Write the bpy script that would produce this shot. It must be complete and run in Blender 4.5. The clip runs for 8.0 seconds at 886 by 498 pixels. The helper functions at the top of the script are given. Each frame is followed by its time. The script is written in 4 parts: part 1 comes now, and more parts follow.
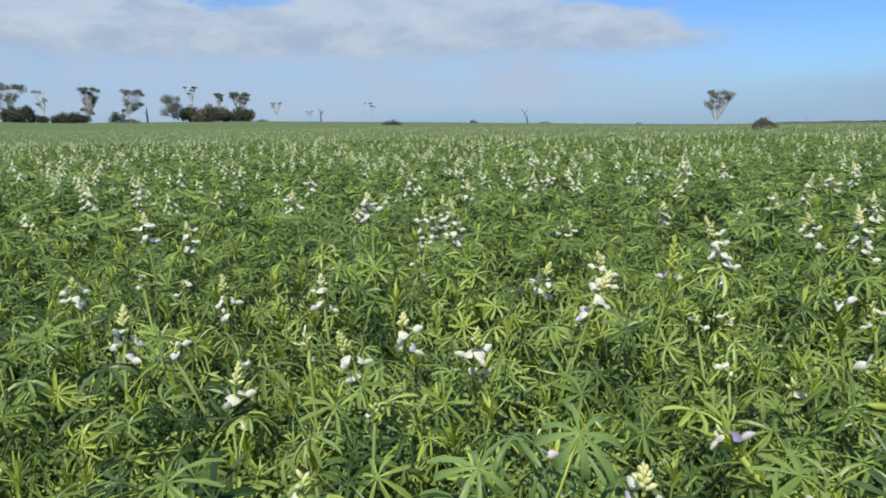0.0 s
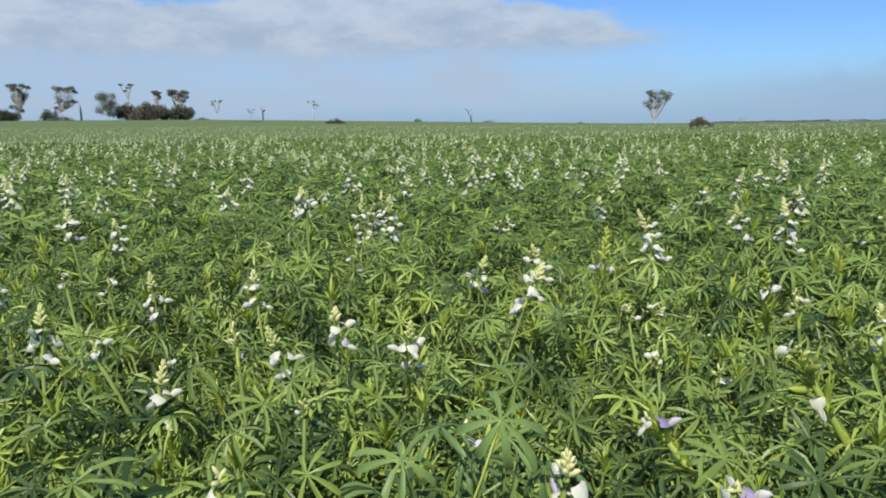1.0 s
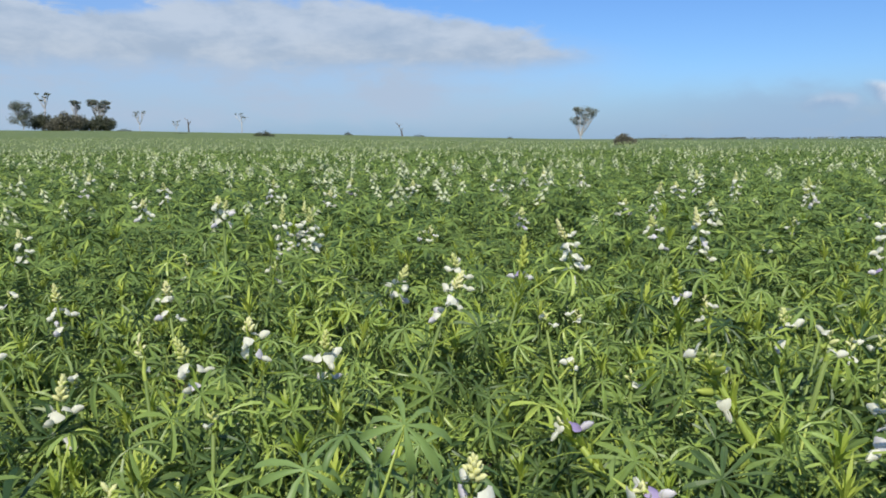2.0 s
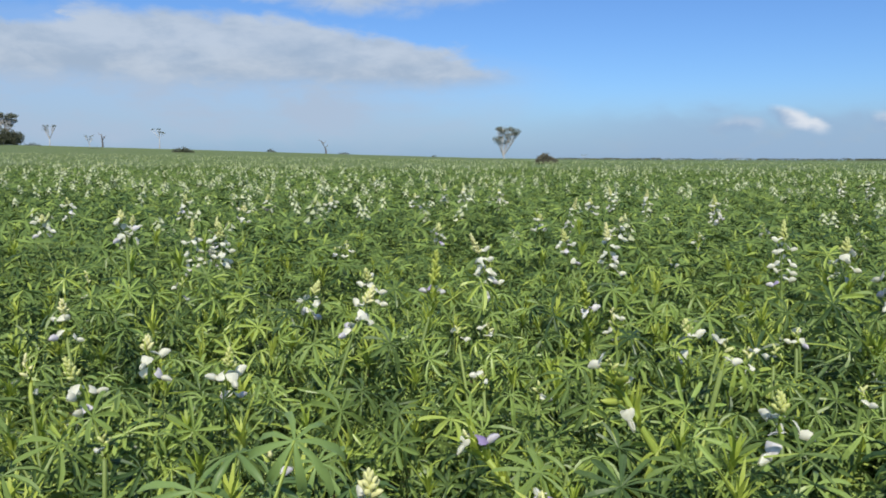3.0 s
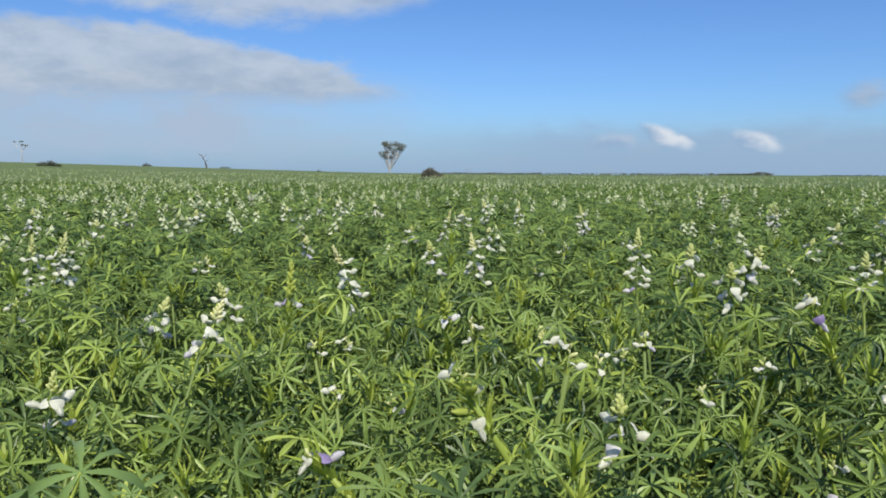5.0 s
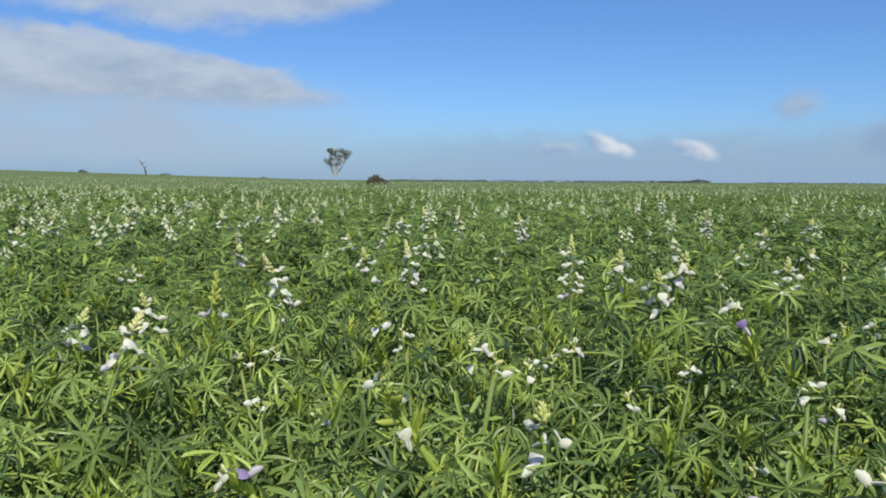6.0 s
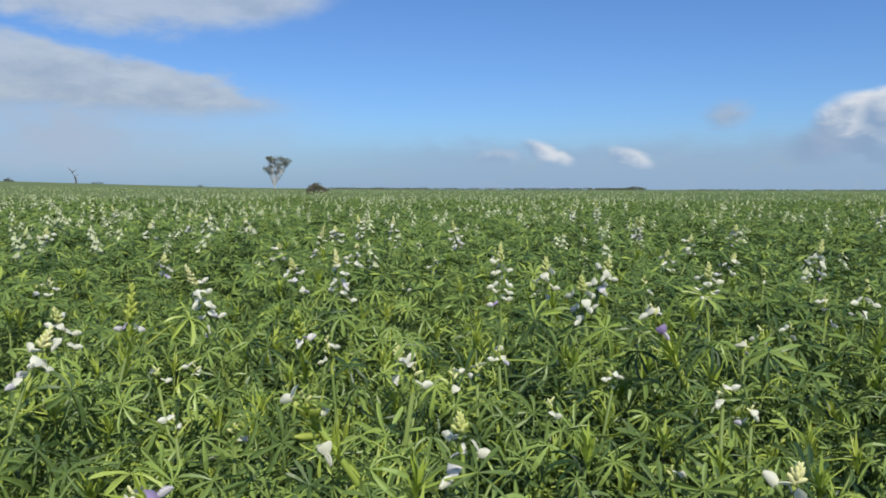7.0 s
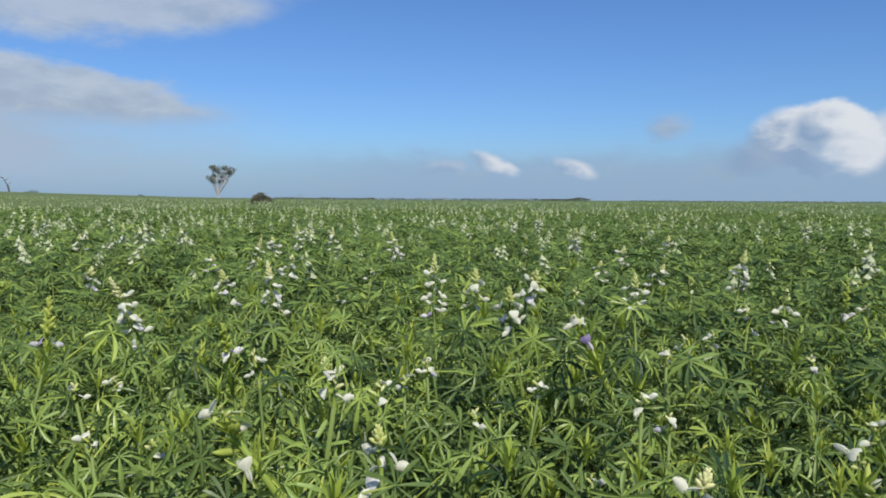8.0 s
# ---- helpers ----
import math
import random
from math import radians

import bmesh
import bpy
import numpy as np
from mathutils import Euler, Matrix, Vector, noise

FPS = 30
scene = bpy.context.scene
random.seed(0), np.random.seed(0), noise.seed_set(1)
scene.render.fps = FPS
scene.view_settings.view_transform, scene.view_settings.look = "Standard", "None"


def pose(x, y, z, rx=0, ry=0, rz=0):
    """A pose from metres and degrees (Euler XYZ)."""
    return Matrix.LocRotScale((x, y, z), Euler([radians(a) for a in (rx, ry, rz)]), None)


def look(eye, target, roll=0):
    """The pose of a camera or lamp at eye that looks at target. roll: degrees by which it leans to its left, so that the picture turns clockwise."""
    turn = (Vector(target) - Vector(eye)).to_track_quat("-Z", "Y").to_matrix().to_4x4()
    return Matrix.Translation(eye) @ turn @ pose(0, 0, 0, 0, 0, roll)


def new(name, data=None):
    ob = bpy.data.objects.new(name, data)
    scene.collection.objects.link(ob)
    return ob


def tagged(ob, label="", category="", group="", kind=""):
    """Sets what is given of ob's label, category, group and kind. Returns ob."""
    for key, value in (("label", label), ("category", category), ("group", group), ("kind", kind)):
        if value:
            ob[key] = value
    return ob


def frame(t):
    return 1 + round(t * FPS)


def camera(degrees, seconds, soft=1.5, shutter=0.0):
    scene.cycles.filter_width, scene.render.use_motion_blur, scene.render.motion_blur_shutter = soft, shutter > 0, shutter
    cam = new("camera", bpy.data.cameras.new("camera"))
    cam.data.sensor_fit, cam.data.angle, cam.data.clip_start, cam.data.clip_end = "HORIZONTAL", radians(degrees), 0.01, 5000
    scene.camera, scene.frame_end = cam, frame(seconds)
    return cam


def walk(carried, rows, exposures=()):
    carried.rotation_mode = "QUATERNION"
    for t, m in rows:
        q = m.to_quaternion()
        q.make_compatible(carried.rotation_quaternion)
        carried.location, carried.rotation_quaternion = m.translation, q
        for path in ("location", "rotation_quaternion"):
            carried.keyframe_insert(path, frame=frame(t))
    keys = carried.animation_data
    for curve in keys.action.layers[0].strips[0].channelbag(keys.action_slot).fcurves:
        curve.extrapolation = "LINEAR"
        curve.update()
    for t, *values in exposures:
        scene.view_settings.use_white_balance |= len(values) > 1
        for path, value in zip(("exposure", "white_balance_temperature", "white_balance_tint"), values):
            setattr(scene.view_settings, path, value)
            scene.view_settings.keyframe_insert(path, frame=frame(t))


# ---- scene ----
# A flowering lupin field under a half-clouded sky, seen from a low hand-held camera that turns to the right.


def aim(x, y, z, yaw, pitch, lean):
    """A camera pose: yaw to the right of +y, pitch up, lean to its right, in degrees."""
    return pose(x, y, z) @ pose(0, 0, 0, 0, 0, -yaw) @ pose(0, 0, 0, 90 + pitch) @ pose(0, 0, 0, 0, 0, -lean)


cam = camera(60.8, 8.0, soft=1.82)
PATH = [
    (0.0, aim(0.0000, 0.0000, 0.9000, 1.87, -9.00, 1.00)),
    (0.5, aim(0.0078, 0.0038, 0.8954, 3.93, -9.06, 0.98)),
    (1.0, aim(0.0158, 0.0063, 0.8911, 6.05, -9.15, 0.90)),
    (1.5, aim(0.0240, 0.0079, 0.8870, 8.53, -8.81, 0.68)),
    (3.0, aim(0.0519, 0.0110, 0.8773, 17.07, -6.80, -0.18)),
    (3.5, aim(0.0623, 0.0121, 0.8748, 19.62, -6.37, -0.31)),
    (4.0, aim(0.0733, 0.0133, 0.8729, 21.89, -6.01, -0.55)),
    (5.5, aim(0.1082, 0.0159, 0.8698, 27.55, -5.47, -0.16)),
    (6.0, aim(0.1199, 0.0154, 0.8697, 29.72, -5.13, -0.32)),
    (6.5, aim(0.1312, 0.0135, 0.8700, 31.92, -4.88, -0.08)),
    (7.0, aim(0.1418, 0.0096, 0.8707, 34.13, -4.52, -0.11)),
    (7.5, aim(0.1512, 0.0030, 0.8718, 36.28, -4.09, -0.29)),
    (8.0, aim(0.1592, -0.0071, 0.8732, 38.14, -3.73, -0.32)),
]
walk(cam, PATH, [(0.0, 0.0), (1.5, 0.0), (3.5, -0.06), (6.0, -0.1), (8.0, -0.17)])

# ---- light ----
SUN_AZ, SUN_EL = 197.0, 48.0        # degrees to the right of +y, above the horizon
SKY = 0.1
RNG = np.random.default_rng(7)


class S:
    """A number in a node tree, to write node arithmetic as plain formulas."""
    tree = None

    def __init__(self, socket):
        self.socket = socket

    @staticmethod
    def math(op, *args, clamp=False):
        node = S.tree.nodes.new("ShaderNodeMath")
        node.operation, node.use_clamp = op, clamp
        for slot, a in zip(node.inputs, args):
            if isinstance(a, S):
                S.tree.links.new(a.socket, slot)
            else:
                slot.default_value = a
        return S(node.outputs[0])

    def __add__(self, o): return S.math("ADD", self, o)
    def __radd__(self, o): return S.math("ADD", o, self)
    def __sub__(self, o): return S.math("SUBTRACT", self, o)
    def __rsub__(self, o): return S.math("SUBTRACT", o, self)
    def __mul__(self, o): return S.math("MULTIPLY", self, o)
    def __rmul__(self, o): return S.math("MULTIPLY", o, self)
    def __truediv__(self, o): return S.math("DIVIDE", self, o)


def step_up(v, a, b):
    """0 below a, 1 above b, smooth between."""
    node = S.tree.nodes.new("ShaderNodeMapRange")
    node.interpolation_type = "SMOOTHSTEP"
    S.tree.links.new(v.socket, node.inputs[0])
    node.inputs[1].default_value, node.inputs[2].default_value = a, b
    return S(node.outputs[0])


def vector(x, y, z):
    node = S.tree.nodes.new("ShaderNodeCombineXYZ")
    for slot, a in zip(node.inputs, (x, y, z)):
        if isinstance(a, S):
            S.tree.links.new(a.socket, slot)
        else:
            slot.default_value = a
    return node.outputs[0]


def noise_of(vec, scale, detail=4.0, rough=0.55, warp=0.0):
    node = S.tree.nodes.new("ShaderNodeTexNoise")
    if vec is not None:
        S.tree.links.new(vec, node.inputs["Vector"])
    for key, v in (("Scale", scale), ("Detail", detail), ("Roughness", rough), ("Distortion", warp)):
        node.inputs[key].default_value = v
    return S(node.outputs[0])


def mixed(f, a, b):
    """Colour a where f is 0, b where f is 1; colours are sockets or tuples."""
    node = S.tree.nodes.new("ShaderNodeMix")
    node.data_type = "RGBA"
    if isinstance(f, S):
        S.tree.links.new(f.socket, node.inputs[0])
    else:
        node.inputs[0].default_value = f
    for slot, c in ((node.inputs[6], a), (node.inputs[7], b)):
        if isinstance(c, tuple):
            slot.default_value = (*c, 1)
        else:
            S.tree.links.new(c, slot)
    return node.outputs[2]


def build_sky():
    world = bpy.data.worlds.new("world")
    scene.world, world.use_nodes = world, True
    S.tree = nt = world.node_tree
    sky = nt.nodes.new("ShaderNodeTexSky")
    sky.sky_type, sky.sun_disc = "NISHITA", False
    sky.sun_elevation, sky.sun_rotation = radians(SUN_EL), radians(SUN_AZ)
    sky.air_density, sky.dust_density, sky.ozone_density = 1.0, 0.6, 1.5
    coord = nt.nodes.new("ShaderNodeTexCoord")
    split = nt.nodes.new("ShaderNodeSeparateXYZ")
    nt.links.new(coord.outputs["Generated"], split.inputs[0])
    x, y, z = (S(o) for o in split.outputs)
    deg = 57.29578
    az = S.math("ARCTAN2", x, y) * deg
    el = S.math("ARCSINE", z) * deg
    wide = vector(az / 7.5, el / 3.2, 0.0)          # clouds lie flat and wide near the horizon
    n_big = noise_of(wide, 1.0, 6.0, 0.55, 0.6)
    n_fine = noise_of(vector(az / 2.6, el / 1.1, 3.0), 1.0, 6.0, 0.62, 0.8)
    streak = noise_of(vector(az / 5.5, el / 2.3, 7.0), 1.0, 7.0, 0.58, 0.15)
    n_puff = noise_of(vector(az / 2.3, el / 1.5, 11.0), 1.0, 3.5, 0.45, 0.3)
    e = el + (n_big - 0.5) * 3.2 + (n_fine - 0.5) * 1.0
    a = az + (n_big - 0.5) * 10.0 + (n_fine - 0.5) * 2.0

    # a long bank of stratocumulus, ending in a tongue
    eb = el + (n_big - 0.5) * 1.5 + (n_fine - 0.5) * 1.1
    ab = az + (n_big - 0.5) * 5.0 + (n_fine - 0.5) * 2.4
    past = S.math("MAXIMUM", ab - 1.0, 0.0)
    bank = step_up(eb, 4.7, 6.2) * (1.0 - step_up(eb + (n_puff - 0.5) * 1.5 + 0.0085 * past * past, 9.4, 10.6)) * (1.0 - step_up(ab, 18.5, 23.0))
    veil = step_up(e, 0.2, 2.2) * (1.0 - step_up(e, 6.0, 8.5)) * (1.0 - step_up(a, 6.0, 30.0)) * (0.62 + 0.36 * step_up(streak, 0.36, 0.66))
    # a second sheet above it; out-of-view cloud patches added elsewhere to whiten fill light
    right, left = S.math("MAXIMUM", ab - 13.0, 0.0), S.math("MINIMUM", ab - 13.0, 0.0)
    sheet = eb + (n_puff - 0.5) * 1.2 - 0.015 * right * right - 0.006 * left * left
    upper = 0.9 * step_up(sheet, 10.1, 11.7) * (1.0 - step_up(a, 22.0, 30.0)) * (1.0 - step_up(el, 16.0, 30.0) * 0.5)
    fill_cloud = step_up(n_big + 0.3 * (n_fine - 0.5), 0.5, 0.66) * S.math("MAXIMUM", step_up(S.math("ABSOLUTE", az - 20.0), 62.0, 85.0) * step_up(el, 4.0, 12.0), step_up(el, 19.0, 34.0))
    # haze and a low shelf along the horizon
    haze = 1.0 - step_up(el, 0.0, 5.5)
    shelf = (1.0 - step_up(e + (n_puff - 0.5) * 2.0, 2.2, 4.2)) * step_up(a, 20.0, 39.0) * 0.72

    shade = step_up(streak * 0.78 + n_fine * 0.22 + (S.math("MINIMUM", eb, 9.0) - 7.0) * 0.035, 0.33, 0.67)
    k = 1.0 / SKY
    grey = tuple(v * k for v in (0.375, 0.475, 0.615))
    pale = tuple(v * k for v in (0.545, 0.625, 0.735))
    blue_grey = tuple(v * k for v in (0.322, 0.465, 0.665))
    slate = tuple(v * k for v in (0.29, 0.42, 0.615))
    white = tuple(v * k for v in (0.80, 0.84, 0.90))

    gain = nt.nodes.new("ShaderNodeMix")
    gain.data_type, gain.blend_type = "RGBA", "MULTIPLY"
    gain.inputs[0].default_value = 1.0
    gain.inputs[7].default_value = (0.60, 0.905, 1.38, 1)
    nt.links.new(sky.outputs[0], gain.inputs[6])
    col = gain.outputs[2]
    col = mixed(haze * 0.75, col, blue_grey)
    col = mixed(shelf, col, mixed(step_up(n_puff, 0.48, 0.75) * 0.6, blue_grey, grey))
    col = mixed(veil, col, tuple(v * k for v in (0.43, 0.54, 0.70)))
    ga, ge = (az + 12.7) * 0.2 + (n_fine - 0.5) * 1.6, (el - 9.6) * 0.75 + (n_fine - 0.5) * 1.2
    gap = 1.0 - (1.0 - step_up(ga * ga + ge * ge, 0.25, 1.0)) * 0.8           # a rift of blue between the two sheets
    col = mixed(S.math("MAXIMUM", bank, upper) * gap * 0.92, col, mixed(shade, grey, pale))
    col = mixed(fill_cloud * 0.9, col, mixed(shade, grey, pale))

    # heaped cumulus low on the horizon: dark flank towards the left, lit crown towards the sun
    def heap(col, a0, e0, wa, we, lit=1.0, soft=0.62, wob=1.0, grain=1.0, turned=0.0, dark=None, shear=0.0):
        da = (az - a0) * (1.0 / wa) + ((n_puff - 0.5) * 0.7 + (n_fine - 0.5) * 0.25) * wob
        de = (el - e0 + shear * (az - a0)) * (1.0 / we) + ((n_puff - 0.5) * 0.7 + (n_fine - 0.5) * 0.35) * wob
        d = S.math("SQRT", da * da + de * de)
        body = 1.0 - step_up(d, soft, 1.0)
        bright = step_up(da * (1.0 - turned) + de * (0.65 + turned) + turned + ((n_puff - 0.5) * 1.2 + (n_fine - 0.5) * 0.8) * grain, -0.55, 0.5) * lit
        return mixed(body, col, mixed(bright, dark or blue_grey, white))

    col = heap(col, 70.0, 3.9, 5.5, 2.6, 0.8, 0.6, 0.8, 0.5)
    col = heap(col, 64.4, 4.2, 5.0, 2.9, 0.97, 0.70, 1.0, 0.5, 0.16, slate)
    col = heap(col, 65.3, 5.0, 3.0, 2.0, 1.0, 0.6, 0.7, 0.4, 0.1, slate)
    col = heap(col, 66.0, 3.0, 3.0, 1.7, 0.92, 0.5, 0.7, 0.5, 0.1)
    col = heap(col, 60.4, 3.0, 2.7, 1.7, 0.12, 0.2, 1.0, 0.5, 0.0, slate)
    col = heap(col, 38.2, 2.4, 2.4, 0.9, 0.3, 0.1, 1.8)
    col = heap(col, 41.8, 2.75, 2.2, 0.85, 0.85, 0.35, 1.3, 0.6, 0.1, None, 0.4)
    col = heap(col, 47.9, 2.35, 2.3, 0.85, 0.75, 0.3, 1.4, 0.6, 0.1, None, 0.25)
    col = heap(col, 54.6, 5.3, 2.0, 1.3, 0.15, 0.05, 1.8)
    bg = nt.nodes["Background"]
    nt.links.new(col, bg.inputs[0])
    bg.inputs[1].default_value = SKY


build_sky()
sun = new("sun", bpy.data.lights.new("sun", "SUN"))
sun.data.energy, sun.data.angle, sun.data.color = 5.0, radians(0.53), (1.0, 0.93, 0.81)
sa, se = radians(SUN_AZ), radians(SUN_EL)
TO_SUN = Vector((math.sin(sa) * math.cos(se), math.cos(sa) * math.cos(se), math.sin(se)))
sun.matrix_world = look(TO_SUN * 60, (0, 0, 0))


# ---- materials ----
def material(name, low, high, rough=0.5, scale=40.0, translucent=0.0, bump=0.0, per_island=False, spec=0.4, tip=None):
    """A surface between two colours: grain at two scales and a shift from piece to piece."""
    m = bpy.data.materials.new(name)
    m.use_nodes = True
    S.tree = nt = m.node_tree
    bsdf = nt.nodes["Principled BSDF"]
    coord = nt.nodes.new("ShaderNodeTexCoord").outputs["Object"]
    fine = noise_of(coord, scale, 4.0)
    broad = noise_of(coord, scale * 0.13, 3.0)
    if per_island:
        each = S(nt.nodes.new("ShaderNodeNewGeometry").outputs["Random Per Island"])
    else:
        each = S(nt.nodes.new("ShaderNodeObjectInfo").outputs["Random"])
    patch = noise_of(nt.nodes.new("ShaderNodeNewGeometry").outputs["Position"], 0.9, 2.0)
    f = S.math("ADD", fine * 0.30 + broad * 0.40 + patch * 0.5, each * 0.95 - 0.62, clamp=True)
    col = mixed(f, low, high)
    if tip:
        col = mixed(step_up(each, 0.84, 1.0) * 0.55, col, tip)
    nt.links.new(col, bsdf.inputs["Base Color"])
    bsdf.inputs["Roughness"].default_value = rough
    bsdf.inputs["Specular IOR Level"].default_value = spec
    if bump:
        b = nt.nodes.new("ShaderNodeBump")
        b.inputs["Strength"].default_value, b.inputs["Distance"].default_value = bump, 0.3 / scale
        nt.links.new(fine.socket, b.inputs["Height"])
        nt.links.new(b.outputs[0], bsdf.inputs["Normal"])
    if translucent:
        t = nt.nodes.new("ShaderNodeBsdfTranslucent")
        nt.links.new(col, t.inputs[0])
        mix = nt.nodes.new("ShaderNodeMixShader")
        mix.inputs[0].default_value = translucent
        nt.links.new(bsdf.outputs[0], mix.inputs[1])
        nt.links.new(t.outputs[0], mix.inputs[2])
        nt.links.new(mix.outputs[0], nt.nodes["Material Output"].inputs[0])
    return m


LEAF_LOW, LEAF_HIGH, LEAF_TIP = (0.030, 0.068, 0.026), (0.312, 0.432, 0.108), (0.38, 0.45, 0.08)
M_LEAF = material("lupin_leaf", LEAF_LOW, LEAF_HIGH, 0.42, 90, 0.17, tip=LEAF_TIP, spec=0.36)
M_SHOOT = material("young_shoot", (0.28, 0.38, 0.05), (0.48, 0.56, 0.10), 0.5, 90, 0.35)
M_STEM = material("lupin_stem", (0.11, 0.17, 0.035), (0.20, 0.27, 0.065), 0.5, 60, 0.1)
M_BRIGHT = material("young_stem", (0.22, 0.31, 0.05), (0.38, 0.46, 0.09), 0.5, 60, 0.1)
M_PETAL = material("white_petal", (0.77, 0.77, 0.62), (0.88, 0.88, 0.74), 0.55, 120, 0.4)
M_LILAC = material("lilac_petal", (0.60, 0.57, 0.62), (0.78, 0.76, 0.74), 0.55, 120, 0.3)
M_VIOLET = material("violet_petal", (0.25, 0.19, 0.38), (0.44, 0.37, 0.56), 0.55, 120, 0.25)
M_BUD = material("cream_bud", (0.58, 0.63, 0.22), (0.80, 0.79, 0.42), 0.55, 120, 0.25)
M_LIME = material("lime_bract", (0.33, 0.43, 0.06), (0.52, 0.58, 0.13), 0.5, 120, 0.3)
# lit copy of the lupin leaf: sunlight put into a raised low colour
M_LEAF_LIT = material("lupin_leaf_lit", (0.085, 0.155, 0.050), (0.252, 0.370, 0.112), 0.45, 90, 0.28, spec=0.36)
M_LEAF_F = material("lupin_leaf_far", LEAF_LOW, (0.238, 0.342, 0.086), 0.55, 90, 0.16, per_island=True, tip=LEAF_TIP, spec=0.15)
M_STEM_F = material("lupin_stem_far", (0.11, 0.17, 0.035), (0.20, 0.27, 0.065), 0.5, 60, 0.1, per_island=True)
M_PETAL_F = material("petal_far", (0.52, 0.57, 0.34), (0.78, 0.81, 0.56), 0.55, 60, 0.4, per_island=True)
M_BUD_F = material("bud_far", (0.42, 0.51, 0.18), (0.66, 0.71, 0.36), 0.55, 60, 0.25, per_island=True)
M_SOIL = material("soil", (0.075, 0.055, 0.038), (0.17, 0.13, 0.09), 0.9, 25, 0, 0.6, spec=0.1)
M_CROP = material("crop_surface", (0.078, 0.115, 0.026), (0.172, 0.228, 0.056), 0.6, 1.2, 0, 0.8, spec=0.2)

def flecked(m):
    """Far flower heads too small to build: pale flecks on the crop's surface."""
    S.tree = nt = m.node_tree
    bsdf = nt.nodes["Principled BSDF"]
    was = bsdf.inputs["Base Color"].links[0].from_socket
    spots_n = noise_of(nt.nodes.new("ShaderNodeNewGeometry").outputs["Position"], 2.2, 3.0, 0.7)
    nt.links.new(mixed(step_up(spots_n, 0.60, 0.68) * 0.55, was, (0.5, 0.52, 0.36)), bsdf.inputs["Base Color"])


flecked(M_CROP)
M_BARK = material("pale_gum_bark", (0.36, 0.35, 0.34), (0.62, 0.60, 0.57), 0.8, 1.5, 0, 0.4, spec=0.15)
M_DEAD = material("grey_dead_wood", (0.10, 0.09, 0.085), (0.22, 0.20, 0.18), 0.85, 2.0, 0, 0.4, spec=0.1)
M_GUM = material("gum_leaf", (0.062, 0.080, 0.062), (0.185, 0.205, 0.150), 0.55, 0.8, 0.15, per_island=True)
M_SHRUB = material("shrub_leaf", (0.035, 0.045, 0.026), (0.10, 0.11, 0.06), 0.6, 0.8, 0.15, per_island=True)
M_RUST = material("brown_shrub_leaf", (0.068, 0.07, 0.05), (0.15, 0.145, 0.10), 0.6, 0.8, 0.15, per_island=True)


# ---- mesh helpers ----
class Shape:
    """Vertices, polygons and a material slot for each polygon."""

    def __init__(self):
        self.v, self.f, self.m = [], [], []

    def add(self, verts, faces, slot=0):
        n = len(self.v)
        self.v.extend(verts)
        self.f.extend([tuple(i + n for i in f) for f in faces])
        self.m.extend([slot] * len(faces))

    def mesh(self, name, mats, smooth=True):
        me = bpy.data.meshes.new(name)
        me.from_pydata([tuple(v) for v in self.v], [], self.f)
        for m in mats:
            me.materials.append(m)
        me.polygons.foreach_set("material_index", self.m)
        me.polygons.foreach_set("use_smooth", [smooth] * len(self.f))
        me.update()
        return me

    def triangles(self):
        f, m = [], []
        for face, slot in zip(self.f, self.m):
            for k in range(1, len(face) - 1):
                f.append((face[0], face[k], face[k + 1]))
                m.append(slot)
        return np.array([tuple(v) for v in self.v], np.float32), np.array(f, np.int32), np.array(m, np.int32)


def big_mesh(name, pieces, mats):
    """One mesh from many (vertices, triangles, slots)."""
    vs, fs, ms, n = [], [], [], 0
    for v, f, m in pieces:
        vs.append(v), fs.append(f + n), ms.append(m)
        n += len(v)
    v, f, m = np.concatenate(vs), np.concatenate(fs), np.concatenate(ms)
    me = bpy.data.meshes.new(name)
    me.vertices.add(len(v))
    me.vertices.foreach_set("co", v.astype(np.float32).ravel())
    me.loops.add(len(f) * 3)
    me.loops.foreach_set("vertex_index", f.astype(np.int32).ravel())
    me.polygons.add(len(f))
    me.polygons.foreach_set("loop_start", np.arange(0, len(f) * 3, 3, dtype=np.int32))
    me.polygons.foreach_set("material_index", m.astype(np.int32))
    for mat in mats:
        me.materials.append(mat)
    me.update(calc_edges=True)
    return me


def tube(shape, points, radii, sides=5, slot=0):
    """A tapered round stem along points."""
    verts, faces = [], []
    n = len(points)
    for i, (p, r) in enumerate(zip(points, radii)):
        d = (points[min(i + 1, n - 1)] - points[max(i - 1, 0)]).normalized()
        u = d.orthogonal().normalized() if abs(d.z) < 0.95 else d.cross(Vector((0, 1, 0))).normalized()
        w = d.cross(u)
        for k in range(sides):
            a = 2 * math.pi * k / sides
            verts.append(p + (u * math.cos(a) + w * math.sin(a)) * r)
    for i in range(n - 1):
        for k in range(sides):
            k2 = (k + 1) % sides
            faces.append((i * sides + k, i * sides + k2, (i + 1) * sides + k2, (i + 1) * sides + k))
    faces.append(tuple((n - 1) * sides + k for k in range(sides)))
    shape.add(verts, faces, slot)


def part(name, me, parent, m=None, label=""):
    ob = new(name, me)
    ob.parent = parent
    if m is not None:
        ob.matrix_basis = m
    return tagged(ob, label)


# ---- terrain ----
RISE = ((-180, 0.9), (-60, 1.3), (-36, 1.31), (-24, 0.95), (-12, 0.92), (0, 0.66), (10, 0.40), (20, 0.15), (30, 0.06), (40, 0.0), (150, 0.0), (180, 0.9))
